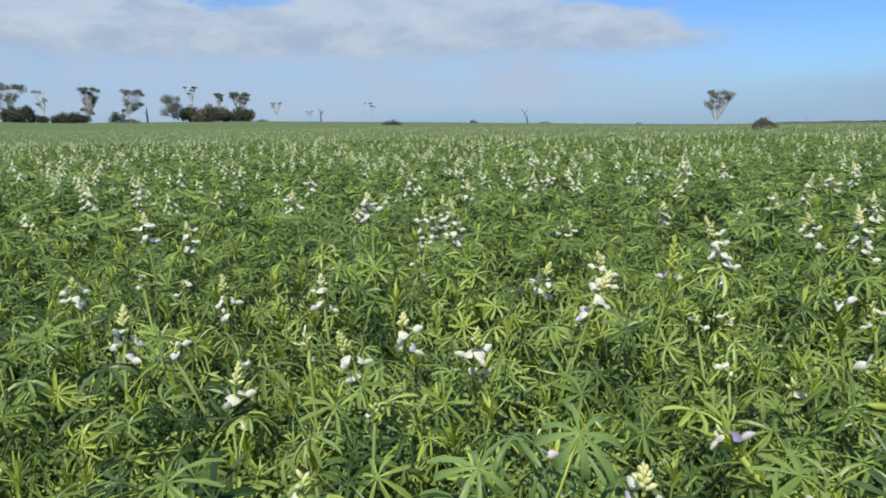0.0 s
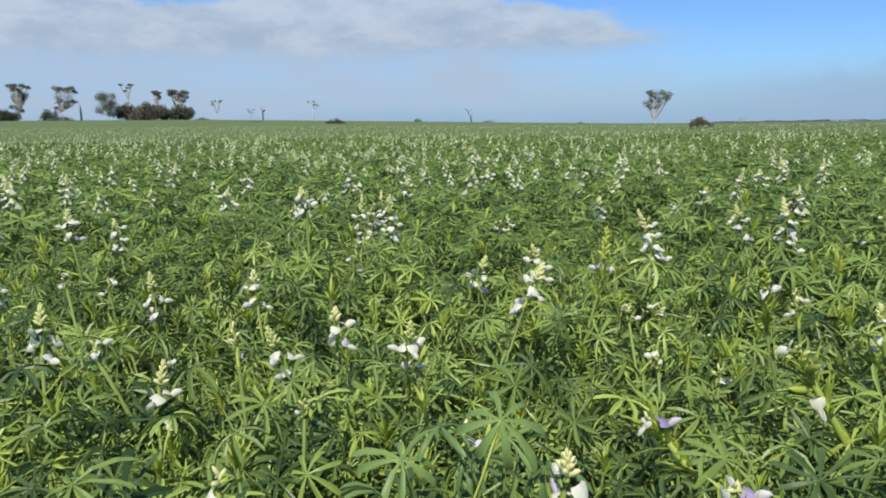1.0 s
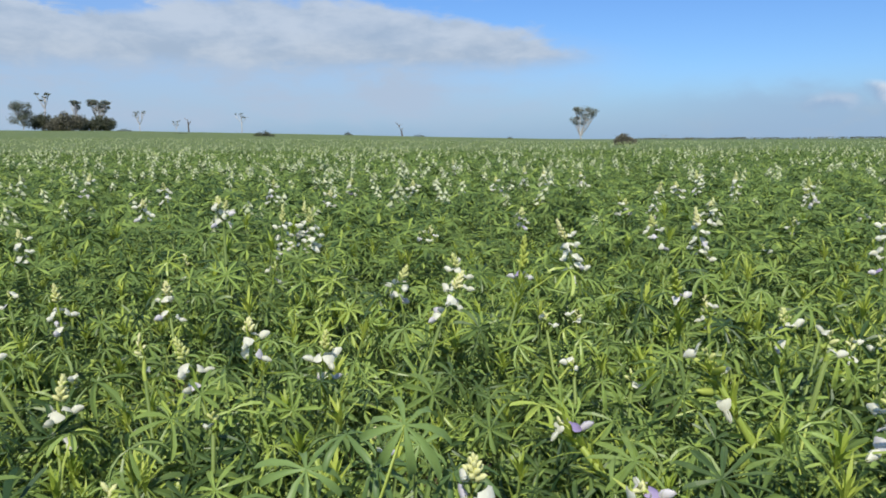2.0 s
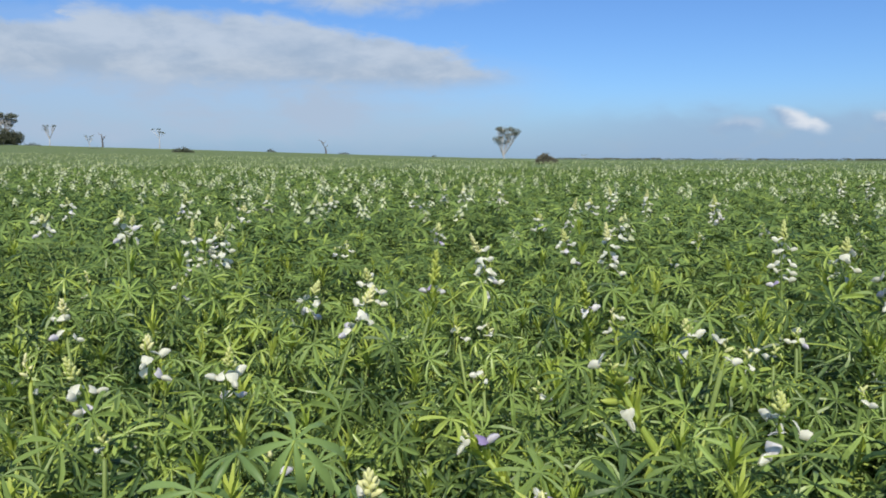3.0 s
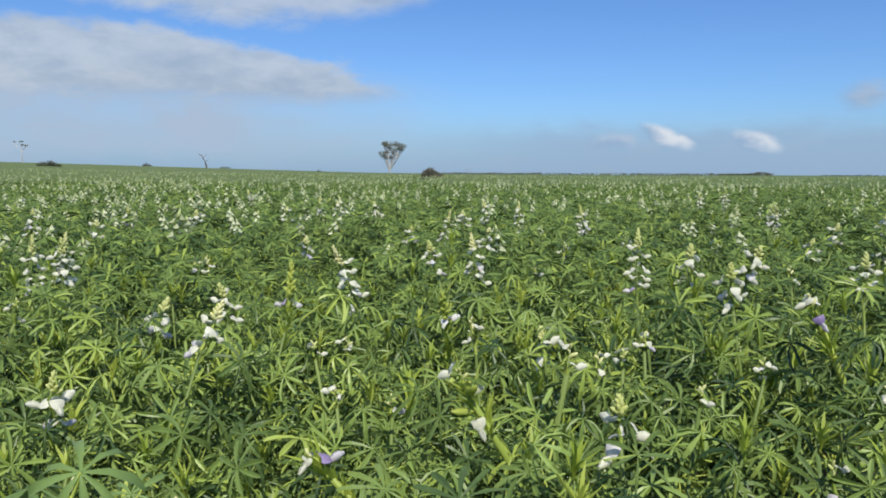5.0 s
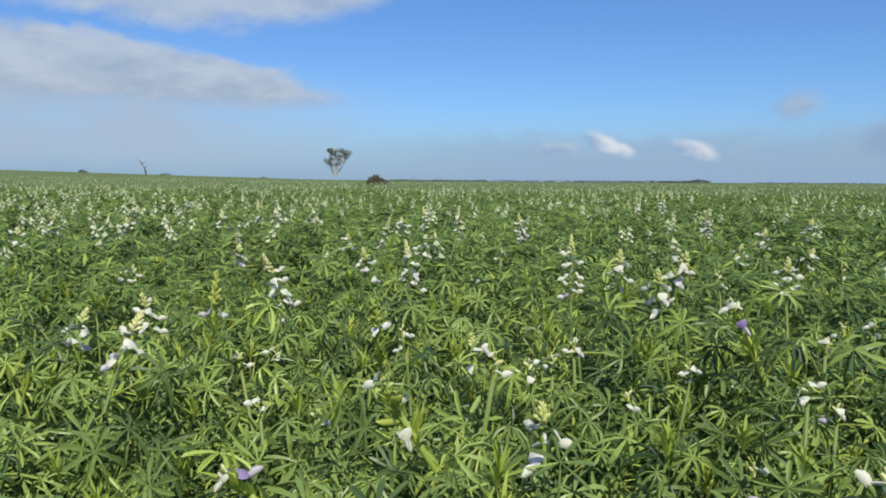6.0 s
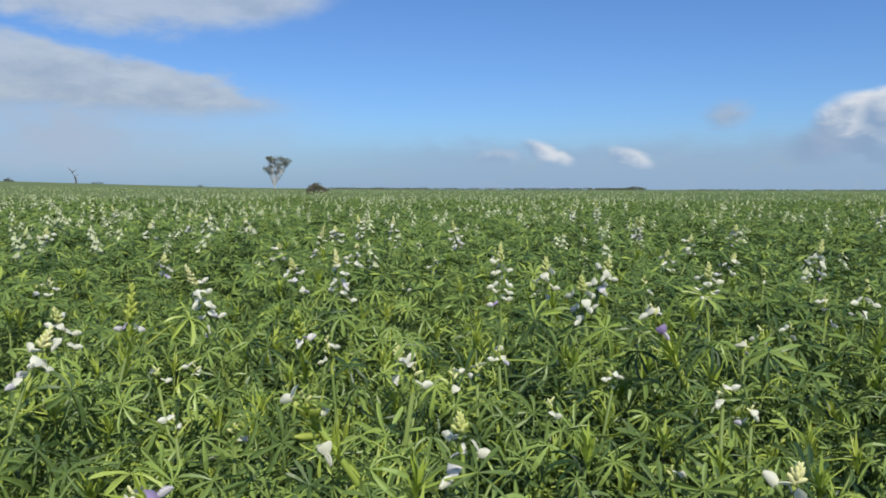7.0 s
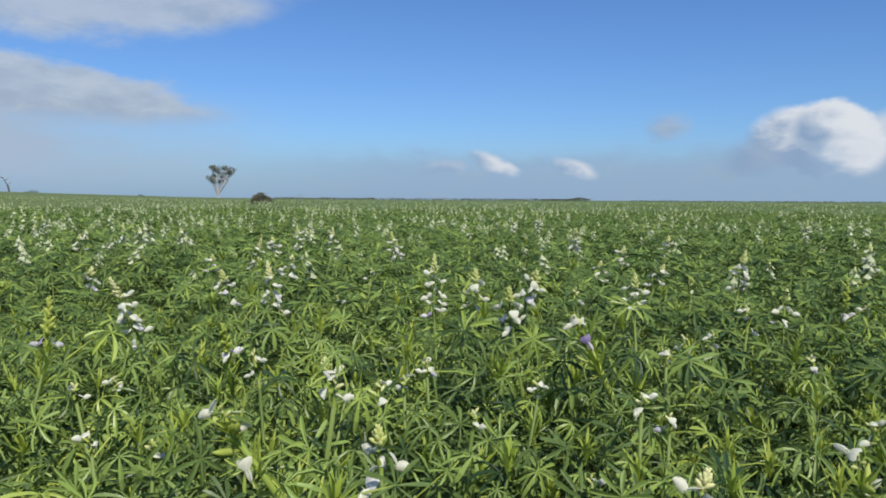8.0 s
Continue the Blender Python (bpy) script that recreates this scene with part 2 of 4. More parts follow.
RISE_AZ, RISE_EL = np.array([a for a, _ in RISE], float), np.array([e for _, e in RISE], float)


def terrain(x, y):
    """Height of the soil: flat here, a long low rise towards the left."""
    r = np.hypot(x, y)
    el = np.interp(np.degrees(np.arctan2(x, y)), RISE_AZ, RISE_EL)
    q = np.minimum(r, 320.0)
    lift = (np.sqrt(q * q + 3600.0) - 60.0) * 1.19
    return lift * np.tan(np.radians(el))


def spot(az, dist):
    x, y = dist * math.sin(radians(az)), dist * math.cos(radians(az))
    return x, y, float(terrain(x, y))


def polar_sheet(name, radii, count, lift, mat, rough=0.0, inner=True, a0=0.0, a1=360.0):
    whole = a1 - a0 > 359
    az = np.radians(np.linspace(a0, a1, count, endpoint=not whole))
    rr, aa = np.meshgrid(radii, az, indexing="ij")
    rj = rr * (1 + (RNG.random(rr.shape) - 0.5) * 0.02 * (rough > 0))
    x, y = rj * np.sin(aa), rj * np.cos(aa)
    fade = np.clip(60.0 / np.maximum(rr, 60.0), 0.15, 1)
    z = terrain(x, y) + (lift if not rough else np.interp(rr, (0.8, 2.6, 10.0), (0.12, 0.24, lift))) + (RNG.random(rr.shape) - 0.5) * 2 * rough * fade
    v = np.stack([x, y, z], -1).reshape(-1, 3)
    i, j = np.meshgrid(np.arange(len(radii) - 1), np.arange(count if whole else count - 1), indexing="ij")
    a, b = i * count + j, i * count + (j + 1) % count
    c, d = b + count, a + count
    f = np.concatenate([np.stack([a, d, c], -1).reshape(-1, 3), np.stack([a, c, b], -1).reshape(-1, 3)])
    if inner:
        n = len(v)
        v = np.concatenate([v, [[0, 0, lift]]])
        ring = np.arange(count)
        f = np.concatenate([f, np.stack([np.full(count, n), ring, (ring + 1) % count], -1)])
    return new(name, big_mesh(name, [(v, f, np.zeros(len(f), np.int32))], [mat]))


ground = polar_sheet("ground", np.geomspace(0.5, 4600, 90), 240, 0.0, M_SOIL)
tagged(ground, "brown sandy farm soil under the lupin crop", "ground", kind="structure")


# ---- lupin parts ----
def leaf_shape(rng, count, length, width, droop, petiole, pitch, fine=True, slot=0, stem_slot=1):
    """A palmate lupin leaf: narrow folded leaflets round the tip of a thin stalk. The stalk starts at the origin and leans to +x."""
    s = Shape()
    tip = Vector((petiole * math.cos(pitch), 0, petiole * math.sin(pitch)))
    if fine:
        mid = tip * 0.5 + Vector((0, 0, 0.08 * petiole))
        tube(s, [Vector((0, 0, 0)), mid, tip], [0.0014, 0.0011, 0.0009], 3, stem_slot)
    turn = Matrix.Rotation(rng.uniform(-0.35, 0.35), 3, "X") @ Matrix.Rotation(rng.uniform(0.0, 0.55), 3, "Y")
    for k in range(count):
        a = 2 * math.pi * (k + 0.5) / count + rng.uniform(-0.12, 0.12) + math.pi
        size = length * (0.72 + 0.28 * abs(math.sin(a / 2 + math.pi / 2)) + rng.uniform(-0.06, 0.06))
        d1 = droop + rng.uniform(-0.28, 0.28)
        out, side = Vector((math.cos(a), math.sin(a), 0)), Vector((-math.sin(a), math.cos(a), 0))
        twist = rng.uniform(-0.6, 0.6)
        fold, veer = rng.uniform(0.4, 1.1), rng.uniform(-0.22, 0.22)
        side = (side * math.cos(twist) + Vector((0, 0, math.sin(twist)))).normalized()
        start = 0.22
        verts = []
        stations = ((0.0, 0.16), (0.32, 0.66), (0.66, 1.0), (0.90, 0.80), (1.0, 0.22)) if fine == 1 else ((0.0, 0.12), (0.64, 1.0), (1.0, 0.12)) if fine else ((0.0, 0.0), (0.60, 1.0), (1.0, 0.0))
        p, last = Vector((0, 0, 0)), 0.0
        for t, w in stations:
            ang = start - (start + d1) * t
            p = p + (out * math.cos(ang) + Vector((0, 0, math.sin(ang)))) * (t - last) * size
            last = t
            up = out * -math.sin(ang) + Vector((0, 0, math.cos(ang)))
            hw = width * 0.5 * w
            if fine:
                c = p + side * veer * size * t * t
                verts += [c + side * hw + up * hw * fold, c, c - side * hw + up * hw * fold]
            elif hw == 0:
                verts += [p]
            else:
                verts += [p + side * hw, p - side * hw]
        verts = [tip + turn @ q for q in verts]
        n = len(stations)
        faces = []
        for i in range(n - 1):
            if fine:
                faces += [(i * 3, i * 3 + 1, i * 3 + 4, i * 3 + 3), (i * 3 + 1, i * 3 + 2, i * 3 + 5, i * 3 + 4)]
        if not fine:
            faces = [(0, 1, 3, 2)]
        s.add(verts, faces, slot)
    return s


def shoot_shape(rng, count, length, fine=True, slot=0):
    """The growing tip: a bundle of upright young leaflets."""
    s = Shape()
    for k in range(count):
        a, tilt = k * 2.4, rng.uniform(0.15, 0.75)
        size = length * rng.uniform(0.6, 1.0)
        d = Vector((math.cos(a) * math.sin(tilt), math.sin(a) * math.sin(tilt), math.cos(tilt)))
        side = Vector((-math.sin(a), math.cos(a), 0)) * 0.0018
        bend = Vector((math.cos(a), math.sin(a), 0)) * size * 0.18
        base = Vector((0, 0, rng.uniform(-0.012, 0.004)))
        m = base + d * size * 0.55
        e = base + d * size + bend
        s.add([base + side * 0.4, base - side * 0.4, m - side, m + side, e], [(0, 1, 2, 3), (3, 2, 4)], slot)
    return s


def flower_shape(rng, size, slots=(0, 1, 2)):
    """A pea flower pointing along +x: raised banner of two lobes, a puffed pair of wings, a green calyx."""
    s = Shape()
    for sgn in (1, -1):
        rows = []
        for i, t in enumerate((0.0, 0.4, 0.8, 1.0)):
            w = (0.10, 0.30, 0.36, 0.24)[i]
            x = size * (0.22 - 0.10 * t - 0.28 * t * t)
            z = size * (0.08 + 0.52 * t - 0.05 * (t > 0.9))
            rows.append([Vector((x, 0, z)), Vector((x - 0.05 * size * w, sgn * size * w * 0.6, z * 0.98)),
                         Vector((x - 0.30 * size * w, sgn * size * w, z * 0.93))])
        verts = [p for r in rows for p in r]
        faces = []
        for i in range(3):
            for j in range(2):
                q = (i * 3 + j, i * 3 + j + 1, i * 3 + j + 4, i * 3 + j + 3)
                faces.append(q if sgn > 0 else q[::-1])
        s.add(verts, faces, slots[0])
        # wing petal: half a puffed bag
        verts, faces = [], []
        n, k = 4, 4
        for i in range(n + 1):
            t = i / n
            r = size * 0.225 * math.sin(math.pi * (0.12 + 0.80 * t)) ** 0.8
            x = size * (0.05 + 0.72 * t)
            zc = size * (0.02 + 0.16 * math.sin(t * 2.2) - 0.1 * t)
            for j in range(k + 1):
                a = math.pi * (j / k - 0.5)
                verts.append(Vector((x, sgn * (0.012 * size + 0.62 * r * math.cos(a)), zc + r * math.sin(a))))
        for i in range(n):
            for j in range(k):
                q = (i * (k + 1) + j, (i + 1) * (k + 1) + j, (i + 1) * (k + 1) + j + 1, i * (k + 1) + j + 1)
                faces.append(q if sgn > 0 else q[::-1])
        s.add(verts, faces, slots[1])
    tube(s, [Vector((-0.28 * size, 0, -0.08 * size)), Vector((0.0, 0, 0)), Vector((0.3 * size, 0, 0.05 * size))],
         [0.05 * size, 0.14 * size, 0.11 * size], 5, slots[2])
    return s


def bud_shape(rng, size, slot=0):
    """An unopened bud pointing along +x."""
    s = Shape()
    tube(s, [Vector((0, 0, 0)), Vector((size * 0.35, 0, size * 0.06)), Vector((size * 0.8, 0, size * 0.02)), Vector((size, 0, 0))],
         [size * 0.10, size * 0.24, size * 0.18, size * 0.03], 5, slot)
    return s


def spike_mesh(rng, length, buds, full=0.70, plump=0.0115):
    """The axis of the flower head with its closed buds at the top. Slots: stem, bud."""
    s = Shape()
    n = 5
    pts = [Vector((rng.uniform(-1, 1) * 0.002 * i, rng.uniform(-1, 1) * 0.002 * i, length * i / n)) for i in range(n + 1)]
    tube(s, pts, [0.0026 - 0.0003 * i for i in range(n + 1)], 5, 0)
    for k in range(buds):
        t = k / buds
        z = length * (full + (1 - full) * t)
        a, lean = k * 2.4, 0.95 - 0.75 * t
        size = plump * (1.0 - 0.36 * t)
        turn = Matrix.Rotation(a, 3, "Z") @ Matrix.Rotation(-(math.pi / 2 - lean), 3, "Y")
        b = bud_shape(rng, size)
        s.add([turn @ v + Vector((0, 0, z)) for v in b.v], b.f, 1)
    return s


def pod_mesh(rng, size):
    s = Shape()
    tube(s, [Vector((0, 0, 0)), Vector((size * 0.25, 0, size * 0.03)), Vector((size * 0.7, 0, size * 0.08)), Vector((size, 0, size * 0.16))],
         [size * 0.05, size * 0.13, size * 0.12, size * 0.02], 6, 0)
    return s


rng = random.Random(11)
LEAVES = []
for i in range(14):
    big = rng.uniform(0.85, 1.15)
    droop = (0.12, 0.38, 0.58, 0.78, 1.0, 1.2, 1.5)[i % 7]
    shape = leaf_shape(rng, rng.choice((7, 8, 8, 9)), 0.0365 * big, rng.uniform(0.0046, 0.0060) * big, droop, rng.uniform(0.035, 0.065), rng.uniform(0.45, 1.15))
    LEAVES.append(shape.mesh("leaf", [M_LEAF, M_BRIGHT], False))
LIMP = []                           # broad hanging leaves of the tallest plants, in the lit leaf colours
for i in range(6):
    shape = leaf_shape(rng, rng.choice((8, 9, 10)), 0.037, rng.uniform(0.0048, 0.0058), rng.uniform(0.7, 1.4), rng.uniform(0.035, 0.065), rng.uniform(0.45, 1.15))
    LIMP.append(shape.mesh("leaf", [M_LEAF_LIT, M_BRIGHT]))
LEAVES_FAR = []
for i in range(8):
    shape = leaf_shape(rng, rng.choice((8, 9)), 0.037, 0.0056, (-0.05, 0.15, 0.3, 0.5, 0.75)[i % 5], rng.uniform(0.035, 0.065), rng.uniform(0.45, 1.15), 2)
    LEAVES_FAR.append(shape.mesh("leaf", [M_LEAF, M_STEM]))
SHOOTS = [shoot_shape(rng, 16, 0.033).mesh("shoot_tip", [M_SHOOT]) for _ in range(4)]
FLOWERS = {
    "white": [flower_shape(rng, 0.0178).mesh("flower", [M_PETAL, M_PETAL, M_STEM]) for _ in range(2)],
    "lilac": [flower_shape(rng, 0.0178).mesh("flower", [M_LILAC, M_PETAL, M_STEM]), flower_shape(rng, 0.0178).mesh("flower", [M_PETAL, M_LILAC, M_STEM])],
    "violet": [flower_shape(rng, 0.0178).mesh("flower", [M_VIOLET, M_LILAC, M_STEM])],
}
BUDDED = [(ln, spike_mesh(rng, ln, nb).mesh("flower_spike", [M_STEM, M_BUD])) for ln, nb in ((0.05, 13), (0.06, 15), (0.07, 16), (0.085, 18), (0.10, 20), (0.115, 22), (0.125, 23))]
CROWNED = [(ln, spike_mesh(rng, ln, nb, 0.66, 0.0112).mesh("flower_spike", [M_BRIGHT, M_BUD])) for ln, nb in ((0.04, 16), (0.05, 18), (0.06, 20), (0.07, 22))]
SPARSE = [(ln, spike_mesh(rng, ln, nb, 0.55, 0.0095).mesh("flower_spike", [M_BRIGHT, M_BUD])) for ln, nb in ((0.022, 3), (0.03, 3), (0.04, 4), (0.05, 5))]
LIME = [(ln, spike_mesh(rng, ln, nb, 0.25, 0.014).mesh("flower_spike", [M_BRIGHT, M_LIME])) for ln, nb in ((0.05, 16), (0.06, 18), (0.08, 22))]
SPIKES = {"white": BUDDED, "crowned": CROWNED, "few": SPARSE, "violet": SPARSE, "pod": SPARSE, "lime": LIME}
PODS = [pod_mesh(rng, 0.03).mesh("pod", [M_LIME])]


# ---- lupin plants ----
def sunward(turn, amount):
    """Lupin leaves follow the sun: the tilt towards it, for a plant that is turned by that angle."""
    sx, sy = math.sin(sa), math.cos(sa)
    c, s = math.cos(-turn), math.sin(-turn)
    lx, ly = sx * c - sy * s, sx * s + sy * c
    return Matrix.Rotation(amount, 4, Vector((-ly, lx, 0)))


def skeleton_of(rng, height, leafy=1.0, crest=(0.84, 1.0)):
    """Stems as point lists, leaf poses (point, turn, size) and shoot tips of one plant of about that height."""
    stems, leaves, tips = [], [], []
    bend = Vector((rng.uniform(-1, 1), rng.uniform(-1, 1), 0)) * 0.05
    main = [Vector((0, 0, 0))] + [bend * (t * t) + Vector((rng.uniform(-1, 1) * 0.006, rng.uniform(-1, 1) * 0.006, height * t)) for t in (0.25, 0.5, 0.75, 1.0)]
    stems.append((main, 0.0036, 0.0020))

    def along(pts, t):
        q = t * (len(pts) - 1)
        i = min(int(q), len(pts) - 2)
        return pts[i].lerp(pts[i + 1], q - i)

    a = rng.uniform(0, 6.3)
    for i in range(int(18 * leafy)):
        t = 0.45 + 0.54 * (i / (17 * leafy)) ** 0.8
        a += 2.4 + rng.uniform(-0.3, 0.3)
        leaves.append((along(main, t), a, rng.uniform(0.85, 1.2)))
    for b in range(4):
        t0 = rng.uniform(0.35, 0.72)
        ang = b * 1.57 + rng.uniform(-0.6, 0.6)
        start = along(main, t0)
        reach, top = rng.uniform(0.05, 0.13), height * rng.uniform(*crest)
        out = Vector((math.cos(ang), math.sin(ang), 0)) * reach
        branch = [start, start + out * 0.55 + Vector((0, 0, (top - start.z) * 0.4)), Vector((start.x, start.y, 0)) + out + Vector((0, 0, top))]
        stems.append((branch, 0.0020, 0.0014))
        for i in range(int(6 * leafy)):
            a += 2.4 + rng.uniform(-0.3, 0.3)
            leaves.append((along(branch, 0.42 + 0.57 * i / (5 * leafy)), a, rng.uniform(0.7, 1.1)))
        tips.append(branch[-1])
    return stems, leaves, tips


PLANTS, THICK = [], []
for i in range(19):                 # nine leafy ones, seven with a flower head above their side shoots, three that lean over
    r = random.Random(100 + i)
    stems, leaves, tips = skeleton_of(r, 0.60) if i < 9 else skeleton_of(r, 0.60, crest=(0.82, 0.96) if i < 16 else (0.50, 0.66))
    s = Shape()
    for pts, r0, r1 in stems:
        tube(s, pts, [r0 + (r1 - r0) * k / (len(pts) - 1) for k in range(len(pts))], 5, 0)
    PLANTS.append((s.mesh("stem", [M_STEM]), stems[0][0][-1], leaves, tips))
    s = Shape()
    for pts, r0, r1 in stems:
        fat = 1.4 if r0 > 0.003 else 1.0
        tube(s, pts, [fat * (r0 + (r1 - r0) * k / (len(pts) - 1)) - (fat - 1) * 0.0012 * k / (len(pts) - 1) for k in range(len(pts))], 6, 0)
    THICK.append(s.mesh("stem", [M_BRIGHT]))


def leaf_joined(i):
    """All leaves of a plant in one mesh, for plants further off."""
    r = random.Random(300 + i)
    stem_me, top, leaves, tips = PLANTS[i]
    pieces = []
    for p, a, size in leaves:
        me = LEAVES_FAR[r.randrange(len(LEAVES_FAR))]
        n = len(me.vertices)
        co = np.empty(n * 3, np.float32)
        me.vertices.foreach_get("co", co)
        me.calc_loop_triangles()
        tri = np.array([t.vertices for t in me.loop_triangles], np.int32)
        mi = np.array([t.material_index for t in me.loop_triangles], np.int32)
        m = np.array((sunward(0, r.uniform(-0.1, 0.6)) @ Matrix.Rotation(a, 4, "Z")).to_3x3()) * size
        pieces.append((co.reshape(-1, 3) @ m.T + np.array(p), tri, mi))
    return big_mesh("foliage", pieces, [M_LEAF_F, M_STEM_F])


FOLIAGE = [leaf_joined(i) for i in range(len(PLANTS))]


def leaf_inner(i):
    """The many smaller leaves of the side twigs, inside the plant."""
    r = random.Random(700 + i)
    tip = PLANTS[i][1]
    pieces = []
    for k in range(22):
        t, a = 0.52 + 0.30 * (k / 21) ** 0.7, k * 2.4 + r.uniform(-0.4, 0.4)
        reach = r.uniform(0.02, 0.12) * (1.25 - 0.5 * t)
        f = leaf_shape(r, r.choice((7, 8, 9)), r.uniform(0.024, 0.034), r.uniform(0.0036, 0.0046), r.uniform(0.0, 1.1), 0.04, r.uniform(0.3, 1.1), 2)
        turn = (Matrix.Rotation(r.gauss(0, 0.3), 3, "X") @ sunward(0, r.uniform(0.0, 0.6)).to_3x3() @ Matrix.Rotation(a + r.uniform(-1, 1), 3, "Z"))
        at = tip * t + Vector((math.cos(a), math.sin(a), 0)) * reach
        v, tri, slot = f.triangles()
        pieces.append((v @ np.array(turn).T + np.array(at), tri, slot))
    return big_mesh("foliage", pieces, [M_LEAF_F, M_STEM_F])


INNER = [leaf_inner(i) for i in range(len(PLANTS))]
LABELS = {
    "white": "green lupin plant with a white and lilac flower spike",
    "crowned": "green lupin plant with cream buds crowning white and lilac flowers",
    "lime": "green lupin plant with a lime-green unopened flower head",
    "few": "green lupin plant with a few small white flowers",
    "violet": "green lupin plant with a nodding violet and white flower head",
    "pod": "green lupin plant with pale flowers above young pods",
    "leafy": "leafy green lupin plant with drooping palmate leaves",
}


def lupin(x, y, rng, top=None, kind="leafy", fine=True, scale=1.0, lean=(0.0, 0.0), calm=1.0, limp=False, long=0.06):
    """One plant. top: the height of its flower head's middle above the soil; (x, y) is then where that stands. long: the head's length."""
    leaning = abs(lean[1]) > 0.45
    i = rng.randrange(9) if top is None else rng.randrange(16, 19) if leaning else rng.randrange(9, 16)
    stem_me, tip, leaves, tips = PLANTS[i]
    root = new("lupin_plant")
    turn = rng.uniform(0, 6.3) if fine else rng.uniform(-0.5, 0.5)
    k = scale
    rot = Matrix.Rotation(lean[0], 4, "X") @ Matrix.Rotation(lean[1], 4, "Y") @ Matrix.Rotation(turn, 4, "Z")
    off = Vector((0, 0, 0))
    if top is not None:
        length, spike_me = min(SPIKES[kind], key=lambda q: abs(q[0] - long))
        axis = (rot @ tip).normalized() * length * 0.5
        k = (top - axis.z) / (rot @ tip).z
        off = rot @ (tip * k) + axis
    root.matrix_basis = Matrix.Translation((x - off.x, y - off.y, float(terrain(x, y)) - 0.004)) @ rot @ Matrix.Scale(k, 4)
    tagged(root, LABELS[kind], "lupin", "lupin plants in the field")
    part("stem", THICK[i] if leaning else stem_me, root)
    if fine:
        for p, a, size in leaves:
            if top is not None and (p.z > tip.z - 0.022 or (p.z > tip.z - 0.05 and (p - tip).length < 0.06 and rng.random() < 0.4)):
                continue
            if leaning and p.z > 0.75 * tip.z and (p - tip * (p.z / tip.z)).length < 0.04 and rng.random() < 0.5:
                continue
            tilt = Matrix.Rotation(rng.gauss(0, 0.34) * calm, 4, "X") @ Matrix.Rotation(rng.gauss(0, 0.34) * calm, 4, "Y")
            part("leaf", (rng.choice(LIMP) if limp else rng.choice(LEAVES)), root, Matrix.Translation(p) @ sunward(turn, rng.uniform(0.15, 0.85) * calm + 0.3 * (1 - calm)) @ Matrix.Rotation(a, 4, "Z") @ tilt @ Matrix.Scale(size / max(k, 1.0), 4))
        part("foliage", INNER[i], root)
    else:
        part("foliage", FOLIAGE[i], root)
    for p in tips:
        if not limp and rng.random() < 0.6:
            part("shoot_tip", SHOOTS[rng.randrange(4)], root, Matrix.Translation(p) @ Matrix.Rotation(rng.uniform(0, 6.3), 4, "Z"), "bright yellow-green shoot tip")
    if top is None and limp:
        return root
    if top is None:
        part("shoot_tip", SHOOTS[rng.randrange(4)], root, Matrix.Translation(tip), "bright yellow-green shoot tip")
        return root
    nod = Matrix.Rotation(rng.gauss(0, 0.08), 4, "X") @ Matrix.Rotation(rng.gauss(0, 0.08), 4, "Y")
    along = tip.normalized().to_track_quat("Z", "Y").to_matrix().to_4x4()
    spike = part("flower_spike", spike_me, root, Matrix.Translation(tip) @ along @ nod @ Matrix.Scale(1 / k, 4), "lime-green bracts of an unopened head" if kind == "lime" else "cream budded tip over white flowers")
    if leaning or kind == "lime":
        for j in range(2):
            part("shoot_tip", SHOOTS[rng.randrange(4)], root, Matrix.Translation(tip * (0.985 - 0.045 * j)) @ Matrix.Rotation(rng.uniform(0, 6.3), 4, "Z"), "bright yellow-green shoot tip")
    n = {"white": int(length * 105) + rng.randrange(2), "crowned": 5 if length > 0.055 else 4, "few": rng.choice((1, 2, 2, 3)), "lime": 2}.get(kind, 3)
    a = rng.uniform(0, 6.3) if kind != "violet" else math.atan2(math.cos(sa), math.sin(sa)) - turn - 2.6
    for j in range(n):
        t = 0.04 + 0.62 * j / max(n - 1, 1)
        a += 2.2 + rng.uniform(-0.45, 0.45)
        hue = "lilac" if t < 0.45 and rng.random() < 0.4 else "white"
        if kind == "crowned":
            t, hue = (-0.06 if j < n // 2 else 0.36) + rng.uniform(-0.06, 0.06), "lilac" if j < n // 2 and rng.random() < 0.8 else "white"
        elif kind == "white" and j == 0 and rng.random() < 0.12:
            hue = "violet"
        elif kind == "violet":
            hue = ("violet", "lilac", "white")[j]
        elif kind == "lime":
            t, hue = 0.08, ("lilac", "violet")[j]
        elif kind == "pod":
            t, hue = (-1.3, -0.3, 0.8)[j], "white"
        pick = FLOWERS[hue]
        tilt = Matrix.Rotation(a, 4, "Z") @ Matrix.Rotation(rng.uniform(-0.6, 0.35), 4, "Y") @ Matrix.Rotation(rng.gauss(0, 0.3), 4, "X")
        part("flower", pick[rng.randrange(len(pick))], spike,
             Matrix.Translation((0, 0, t * length)) @ tilt @ Matrix.Translation((0.0105 if kind in ("white", "crowned") else 0.007, 0, 0)) @ Matrix.Scale(rng.uniform(0.85, 1.15) * (1.12 if kind == "crowned" else 1.1 if kind == "pod" else 0.82 if kind == "few" else 1.0), 4), hue + " pea flower")
    if kind == "pod":
        for j in range(3):
            a += 2.4
            part("pod", PODS[0], spike, Matrix.Translation((0, 0, -0.012 * j)) @ Matrix.Rotation(a, 4, "Z") @ Matrix.Rotation(-0.5, 4, "Y"), "pale green young pod")
    return root


